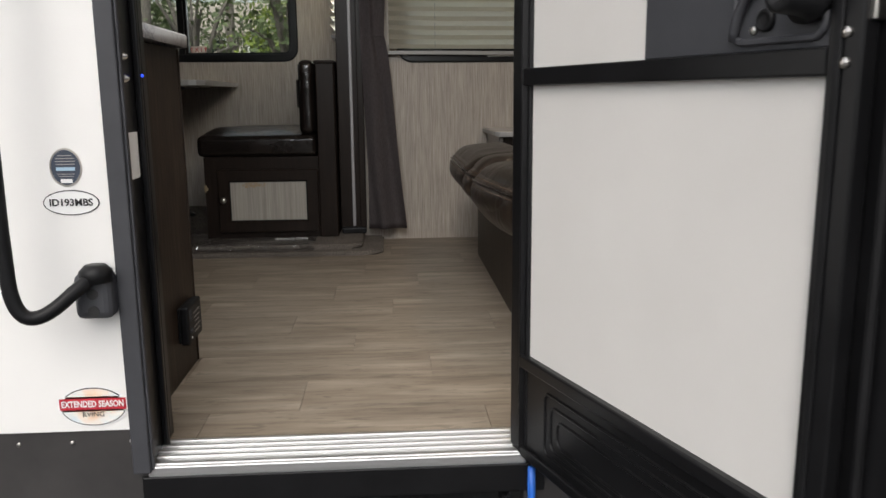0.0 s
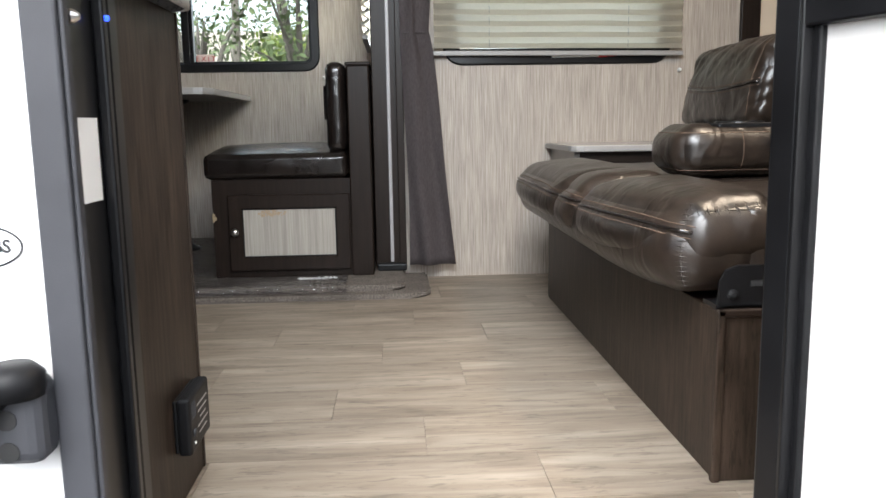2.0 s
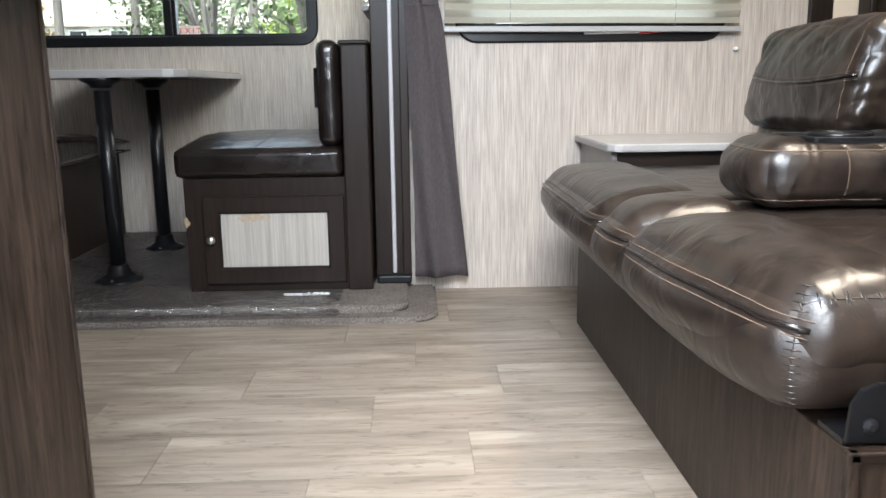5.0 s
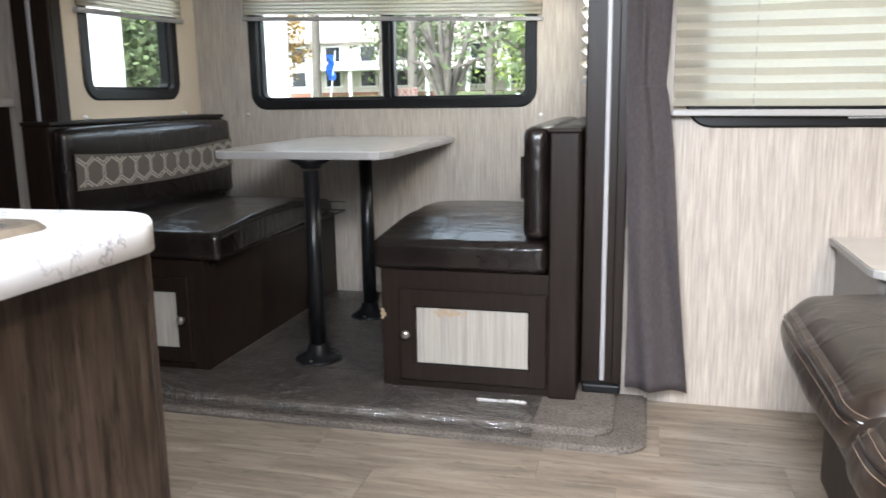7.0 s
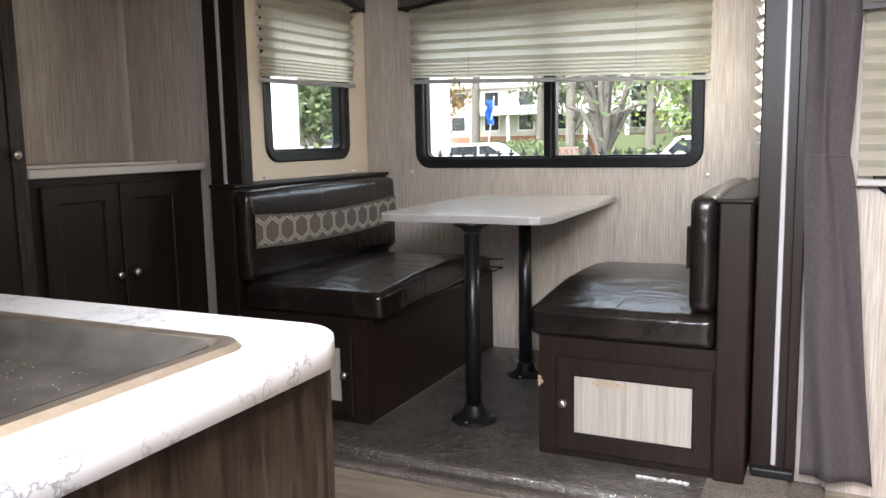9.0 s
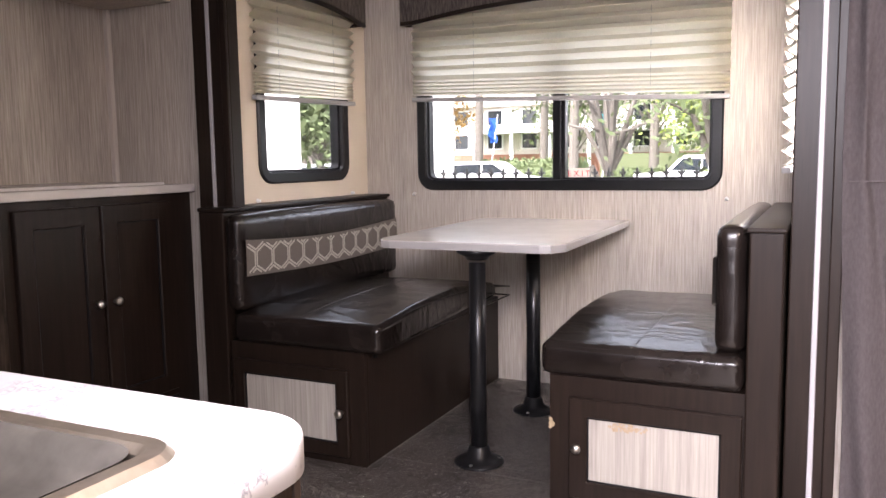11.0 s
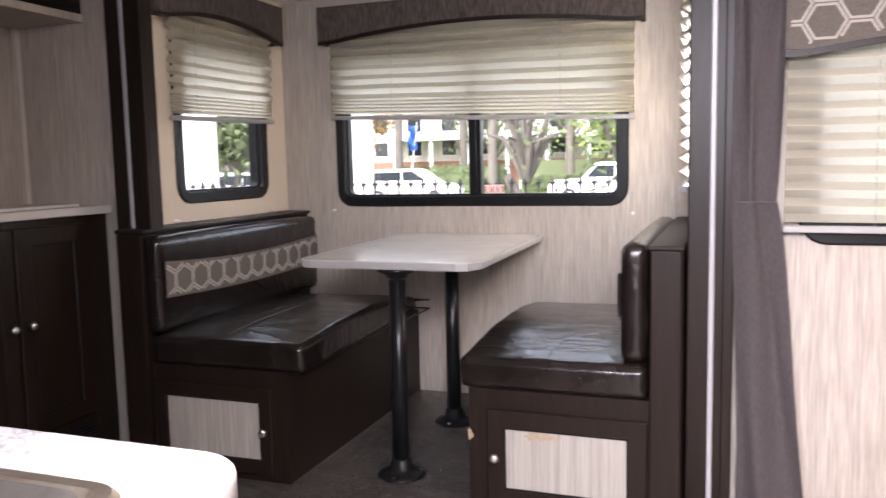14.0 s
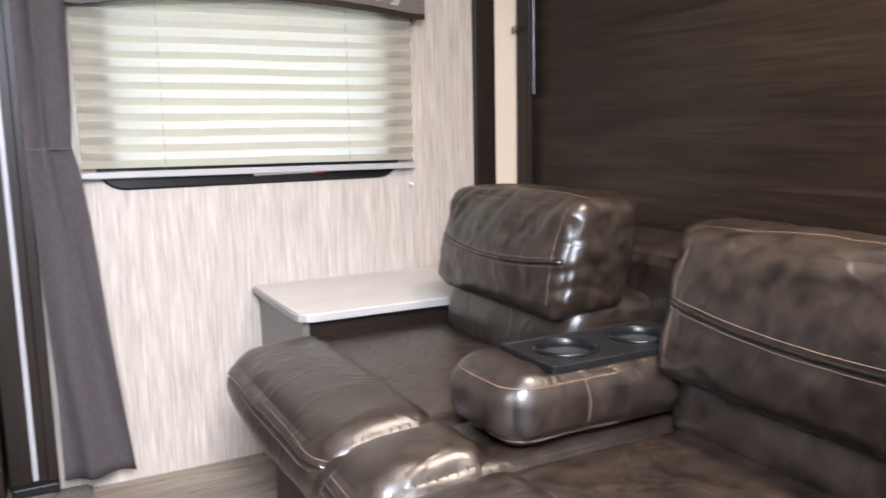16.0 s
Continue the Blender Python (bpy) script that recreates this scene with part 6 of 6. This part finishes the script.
def fence():
    """A black iron fence with spear tops, rails and posts along the yard."""
    th = thing("iron_fence", (-6, 10.0, GZ), "black iron fence with spear-tip pickets along the yard", "fence")
    for z in (GZ + 0.15, 0.675):
        part("rail", boxes((-16.0, 3.0, 9.985, 10.015, z, z + 0.035)), BLACK, th)
    flat = [(0, 0.10), (0.012, 0.07), (0.010, 0.045), (0.030, 0.055), (0.036, 0.035), (0.024, 0.03), (0.012, 0.02), (0.013, 0.0), (-0.013, 0.0), (-0.012, 0.02), (-0.024, 0.03), (-0.036, 0.035), (-0.030, 0.055), (-0.010, 0.045), (-0.012, 0.07)]
    spear = bpy.data.meshes.new("spear")
    bm = prism([(a, z) for a, z in flat][::-1], -0.009, 0.009)
    bm.to_mesh(spear)
    bm.free()
    spear.materials.append(BLACK)
    picket = bpy.data.meshes.new("picket")
    bm = boxes((-0.009, 0.009, -0.009, 0.009, 0.0, 0.86 - GZ))
    bm.to_mesh(picket)
    bm.free()
    picket.materials.append(BLACK)
    for k in range(137):
        x = -15.9 + 0.138 * k
        for me, z in ((picket, GZ), (spear, 0.84)):
            ob = new(me.name, me)
            ob.parent = th
            ob.location = (x - th.location.x, 0.0, z - th.location.z)


fence()


def tree(x, y, height, crown, leafmat, label, seed, leaves=1500, trunk_share=0.4, leaf=0.16, open_=0.35):
    """A trunk with forked limbs and a crown of many small leaves in uneven clumps."""
    rnd = random.Random(seed)
    th = thing("tree", (x, y, GZ + 0.05), label, "tree")
    zt = GZ + height * trunk_share
    bms = [tube([(x + rnd.uniform(-.1, .1) * k, y, GZ + (zt - GZ) * k / 4) for k in range(5)], [0.16 - 0.015 * k for k in range(5)], 8)]
    clumps = []
    for k in range(15):
        a, e = rnd.uniform(0, 6.28), rnd.uniform(0.15, 1.0)
        c = Vector((x + crown * math.cos(a) * rnd.uniform(0.2, 0.85), y + crown * math.sin(a) * rnd.uniform(0.2, 0.85), zt + (height * (1 - trunk_share)) * e * 0.85))
        clumps.append(c)
        m = Vector((x, y, zt)).lerp(c, 0.5) + Vector((0, 0, 0.3))
        bms.append(tube([(x, y, zt - 0.15), tuple(m), tuple(c)], [0.08, 0.045, 0.015], 6))
    part("trunk", join(*bms), BARK, th)
    verts, faces = [], []
    for k in range(leaves):
        c = clumps[rnd.randrange(len(clumps))]
        p = c + Vector((rnd.gauss(0, 1), rnd.gauss(0, 1), rnd.gauss(0, 0.8))) * crown * open_
        u = Vector((rnd.gauss(0, 1), rnd.gauss(0, 1), rnd.gauss(0, 1))).normalized()
        v = u.orthogonal().normalized()
        s = leaf * rnd.uniform(0.6, 1.4)
        i = len(verts)
        verts += [p - u * s, p + v * s * 0.5, p + u * s, p - v * s * 0.5]
        faces.append((i, i + 1, i + 2, i + 3))
    me = bpy.data.meshes.new("crown")
    me.from_pydata(verts, [], faces)
    me.materials.append(leafmat)
    ob = new("crown", me)
    ob.parent = th
    ob.matrix_parent_inverse = Matrix.Translation(-th.location)
    return th


def hedge(x0, x1, y, depth, height, z, leafmat, label, seed):
    rnd = random.Random(seed)
    th = thing("hedge", ((x0 + x1) / 2, y, z), label, "hedge")
    core = cushion(x0 + 0.1, x1 - 0.1, y - depth / 2 + 0.1, y + depth / 2 - 0.1, z - 0.05, z + height - 0.1, 0.25, (0, 0, 0.05), 20, 0.12, 2)
    part("core", core, LEAF, th)
    verts, faces = [], []
    for k in range(int(900 * (x1 - x0) / 6)):
        p = Vector((rnd.uniform(x0, x1), y + rnd.choice((-1, rnd.uniform(-1, 1))) * depth / 2, z + height * math.sqrt(rnd.random())))
        if rnd.random() < 0.3:
            p.z = z + height + rnd.gauss(0, 0.06)
        u = Vector((rnd.gauss(0, 1), rnd.gauss(0, 1), rnd.gauss(0, 1))).normalized()
        v = u.orthogonal().normalized()
        s = rnd.uniform(0.06, 0.13)
        i = len(verts)
        verts += [p - u * s, p + v * s * 0.5, p + u * s, p - v * s * 0.5]
        faces.append((i, i + 1, i + 2, i + 3))
    me = bpy.data.meshes.new("leaves")
    me.from_pydata(verts, [], faces)
    me.materials.append(leafmat)
    ob = new("leaves", me)
    ob.parent = th
    ob.matrix_parent_inverse = Matrix.Translation(-th.location)
    return th


def car(x, y, paint, label, pickup=False, way=1):
    """A parked car with cabin, glass, wheels and lamps; its nose points along way."""
    z = GZ - 0.08
    th = thing("pickup_truck" if pickup else "car", (x, y, z), label, "car")

    def side(points, d0, d1, bev=0.04):
        return prism([(x + way * a, z + h) for a, h in points], y + d0, y + d1, bev, 2)

    if pickup:
        body = [(-2.7, 0.45), (-2.7, 1.05), (-0.6, 1.1), (0.9, 1.12), (2.55, 1.02), (2.7, 0.8), (2.7, 0.42), (-2.6, 0.40)]
        cabin = [(-0.65, 1.06), (-0.55, 1.72), (-0.35, 1.80), (0.45, 1.80), (0.65, 1.72), (1.25, 1.08)]
        glass = [(-0.52, 1.16), (-0.46, 1.64), (0.52, 1.66), (1.02, 1.16)]
        wheels = (-1.75, 1.75)
    else:
        body = [(-2.25, 0.42), (-2.3, 0.9), (-2.1, 1.05), (1.0, 1.05), (2.1, 0.90), (2.3, 0.7), (2.25, 0.38), (-2.1, 0.36)]
        cabin = [(-2.1, 1.0), (-1.85, 1.55), (-1.5, 1.66), (0.2, 1.66), (0.5, 1.58), (1.3, 1.02)]
        glass = [(-1.85, 1.12), (-1.65, 1.50), (0.3, 1.54), (0.95, 1.12)]
        wheels = (-1.4, 1.4)
    part("body", side(body, -0.9, 0.9, 0.07), paint, th)
    part("cabin", side(cabin, -0.76, 0.76, 0.06), paint, th)
    part("side_glass", side(glass, -0.772, -0.755, 0.0), CAR_GLASS, th, "dark side windows")
    part("side_glass", side(glass, 0.755, 0.772, 0.0), CAR_GLASS, th, "dark side windows")
    part("door_pillar", boxes((x - way * 0.25 - 0.04, x - way * 0.25 + 0.04, y - 0.78, y - 0.76, z + 1.05, z + 1.6)), paint, th)
    for a in wheels:
        for s in (-1, 1):
            c = (x + way * a, y + s * 0.80, z + 0.34)
            wheel = part("wheel", lathe([(0.34, -0.11), (0.345, 0.11)], c, 20, "y"), RUBBER, th, "black tyre")
            part("rim", lathe([(0.21, s * 0.112), (0.19, s * 0.118), (0.05, s * 0.116)], c, 16, "y"), CAR_SILVER, wheel, "silver rim")
    for s in (-0.6, 0.6):
        part("headlight", boxes((x + way * 2.2 - 0.06, x + way * 2.2 + 0.10, y + s - 0.16, y + s + 0.16, z + 0.70, z + 0.84), bevel=0.03), CAR_SILVER, th)
        part("tail_light", boxes((x - way * 2.25 - 0.06, x - way * 2.25 + 0.06, y + s - 0.10, y + s + 0.10, z + 0.75, z + 0.98), bevel=0.03), RED, th)
    return th


car(-13.9, 37.5, CAR_WHITE, "white estate car standing on the street", way=1)
car(-4.6, 38.0, CAR_WHITE, "white pickup truck standing on the street", True, -1)
car(-19.6, 33.0, CAR_SILVER, "silver car standing further up the street")

for x0, x1, h, mat_, lab in ((-18.5, -12.0, 1.5, LEAF, "rounded dark green hedge along the pavement"), (-11.0, -4.0, 0.9, LEAF, "low green hedge along the pavement"), (-30, -20.5, 1.0, LEAF, "low green hedge beside the driveway"), (-3.0, 4.0, 1.2, LEAF_Y, "bright green hedge along the pavement")):
    hedge(x0, x1, 47.5, 1.4, h, GZ + 0.1, mat_, lab, int(x0 * 10))
solid("garden_wall", boxes((-12.5, 2.0, 52.0, 52.4, GZ, GZ + 1.9), bevel=0.03), material("green_grey_wall", (0.12, 0.14, 0.07), 0.9), "mossy green garden wall behind the hedge", "wall")
for x, y, h in ((-19.5, 49, 13), (-12.6, 46.5, 14), (-8.6, 49, 13), (-24.8, 50, 12), (-16.2, 52, 13.5), (-32, 48, 13)):
    palm = thing("palm_tree", (x, y, GZ + 0.05), "tall grey palm trunk with a drooping crown", "tree", group="palms along the street")
    part("trunk", tube([(x + 0.02 * k, y, GZ + h * k / 10) for k in range(11)], [0.30 - 0.012 * k for k in range(11)], 12), BARK, palm)
    rnd = random.Random(int(h * 10 + x))
    fr = []
    for k in range(22):
        a, dr = k * 2.4, rnd.uniform(0.2, 1.4)
        fr.append(tube(bezier((x + .2, y, GZ + h), (x + 1.0 * math.cos(a), y + 1.0 * math.sin(a), GZ + h + 0.9), (x + 2.0 * math.cos(a), y + 2.0 * math.sin(a), GZ + h + 0.4), (x + 2.6 * math.cos(a), y + 2.6 * math.sin(a), GZ + h - dr), 6), [0.05, 0.12, 0.18, 0.2, 0.16, 0.1, 0.02], 4))
    part("fronds", join(*fr), LEAF, palm)
tree(-23.5, 50, 9, 2.6, LEAF_O, "broad tree with orange-brown leaves", 3, 2600)
tree(-15.0, 55, 10, 3.0, LEAF, "dense dark green tree before the house", 4, 3000, 0.2)
tree(-5.0, 49, 7, 2.6, LEAF_Y, "bright green leafy tree by the street", 6, 2600, 0.25)
tree(-9.5, 54, 9, 3.4, LEAF, "half-bare tree with thin green leaves", 7, 900, 0.35)
tree(-17.9, 29.0, 6.5, 1.9, LEAF, "green tree beside the driveway", 8, 2200, 0.3)
tree(-30.8, 48.5, 8, 3.2, LEAF, "rounded green tree far up the street", 14, 2400, 0.15)
tree(0.5, 54, 9, 3.0, LEAF, "dark green leafy tree by the house", 9, 2600, 0.25)
tree(-26.6, 41.0, 9, 3.0, LEAF_Y, "light green tree at the yard's far end", 10, 2400, 0.3)
tree(-1.2, 15.5, 5.2, 1.5, LEAF, "small leafy tree beyond the fence", 11, 1900, 0.3, 0.07, 0.3)
tree(-3.4, 17.5, 5.0, 1.3, LEAF, "thin half-bare tree beyond the fence", 12, 180, 0.3, 0.06, 0.4)


def house():
    th = thing("house", (-16, 68, GZ), "two-storey beige and brick house with a pale tiled roof and porch", "house")
    part("wall", boxes((-34, 6, 66, 78, GZ, 5.6)), STUCCO, th)
    part("brick_base", boxes((-34.1, 6.1, 65.7, 66.0, GZ, 1.4)), BRICK, th)
    roof = prism([(65.0, 5.6), (72, 8.6), (79, 5.6), (79, 5.4), (65.0, 5.4)], -35, 7)
    part("roof", swap(roof, "yxz"), ROOF, th)
    for k in range(12):
        x = -32 + 3.1 * k
        for z in (1.9, 3.9):
            w = part("window", boxes((x, x + 1.3, 65.93, 66.0, z, z + 1.2)), CAR_GLASS, th)
            part("frame", swap(ring(x - 0.1, x + 1.4, z - 0.1, z + 1.3, 0.02, 0.12, 65.86, 66.0), "xyz"), WHITE, w)
    for k in range(8):
        part("porch_post", boxes((-26 + 3.2 * k, -25.75 + 3.2 * k, 63.2, 63.45, GZ, 3.1)), WHITE, th)
    part("porch_roof", boxes((-27, -2, 63, 66, 3.1, 3.35)), WHITE, th)
    for k in range(5):
        part("step", boxes((-14.5, -11.0, 62.8 - 0.35 * k, 63.2, GZ, 0.4 - 0.2 * k)), CONCRETE, th)


house()
for x, col in ((-17.6, BLUE), (-10.9, material("teal_flag", (0.05, 0.35, 0.38), 0.8))):
    fl = thing("flag_pole", (x, 46.0, GZ), "white flag pole with a blue and white flag", "flag", group="flags by the pavement")
    part("pole", tube([(x, 46.0, GZ), (x + 0.6, 46.0, 3.6)], 0.03, 8), WHITE, fl)
    bm = bmesh.new()
    rows = [[bm.verts.new((x + 0.55 - 0.1 * j + 0.05 * math.sin(i), 46.0 + 0.12 * math.sin(i * 1.3 + j), 3.4 - 0.18 * i)) for j in range(6)] for i in range(9)]
    for p, q in zip(rows, rows[1:]):
        for k in range(5):
            bm.faces.new([p[k], p[k + 1], q[k + 1], q[k]])
    bmesh.ops.solidify(bm, geom=bm.faces[:], thickness=0.01)
    part("flag", bm, col, fl, "waving cloth flag")


def white_trailer(corner, way, width, length, label):
    """A parked white trailer; corner is its nearest right-hand foot, way the line of its long side."""
    th = thing("parked_trailer", (corner[0], corner[1], GZ), label, "trailer", group="parked trailers")
    m = Matrix.Translation((corner[0], corner[1], 0)) @ Matrix(((way[1], way[0], 0, 0), (-way[0], way[1], 0, 0), (0, 0, 1, 0), (0, 0, 0, 1)))
    part("body", place(boxes((-width, 0, 0, length, GZ + 0.45, 2.9), bevel=0.08), m), GELCOAT, th)
    part("skirt", place(boxes((-width + 0.05, -0.05, 0.05, length - 0.05, GZ + 0.25, GZ + 0.45)), m), SKIRT, th)
    part("roof_trim", place(boxes((-width, 0.0, 0.0, length, 2.9, 2.96), bevel=0.02), m), ALU, th)
    for yy in (length / 2 - 0.5, length / 2 + 0.5):
        part("wheel", place(lathe([(0.33, -0.1), (0.33, 0.1)], (-0.15, yy, GZ + 0.33), 18, "x"), m), RUBBER, th)


white_trailer((-7.33, 13.0), (-0.583, 0.812), 2.5, 6.0, "long white travel trailer parked beyond the fence")
white_trailer((-4.83, 13.5), (-0.4205, 0.907), 1.7, 5.0, "narrow white cargo trailer parked beyond the fence")

# ---- floor planks ----
floor_ob = bpy.data.objects["floor"]
ROW, LENGTH, GAPW = 0.197, 0.612, 0.0012
JOINTS = (0.125, 0.321, 0.630, 0.424, 0.229, 0.534, 0.330, 0.020, 0.425, 0.225, 0.530, 0.330)
row = 0
shapes = {}
y = 2.126
rnd = random.Random(2)
while y < WALL_Y - 0.002:
    y1 = min(y + ROW, WALL_Y)
    x = REAR_X + 0.001
    offset = (REAR_X - JOINTS[row % 12]) % LENGTH
    first = True
    while x < FRONT_X - 0.002:
        ln = LENGTH - offset if first else LENGTH
        first = False
        x1 = min(x + max(ln, 0.05), FRONT_X)
        key = (round(x1 - x, 3), round(y1 - y, 3))
        if key not in shapes:
            me = bpy.data.meshes.new("plank")
            bm = boxes((0, key[0] - GAPW, 0, key[1] - GAPW, -0.004, 0.0))
            bm.to_mesh(me)
            bm.free()
            me.materials.append(FLOOR)
            shapes[key] = me
        ob = new("plank", shapes[key])
        ob.parent = floor_ob
        ob.location = (x, y, 0.0)
        x = x1
    y = y1
    row += 1
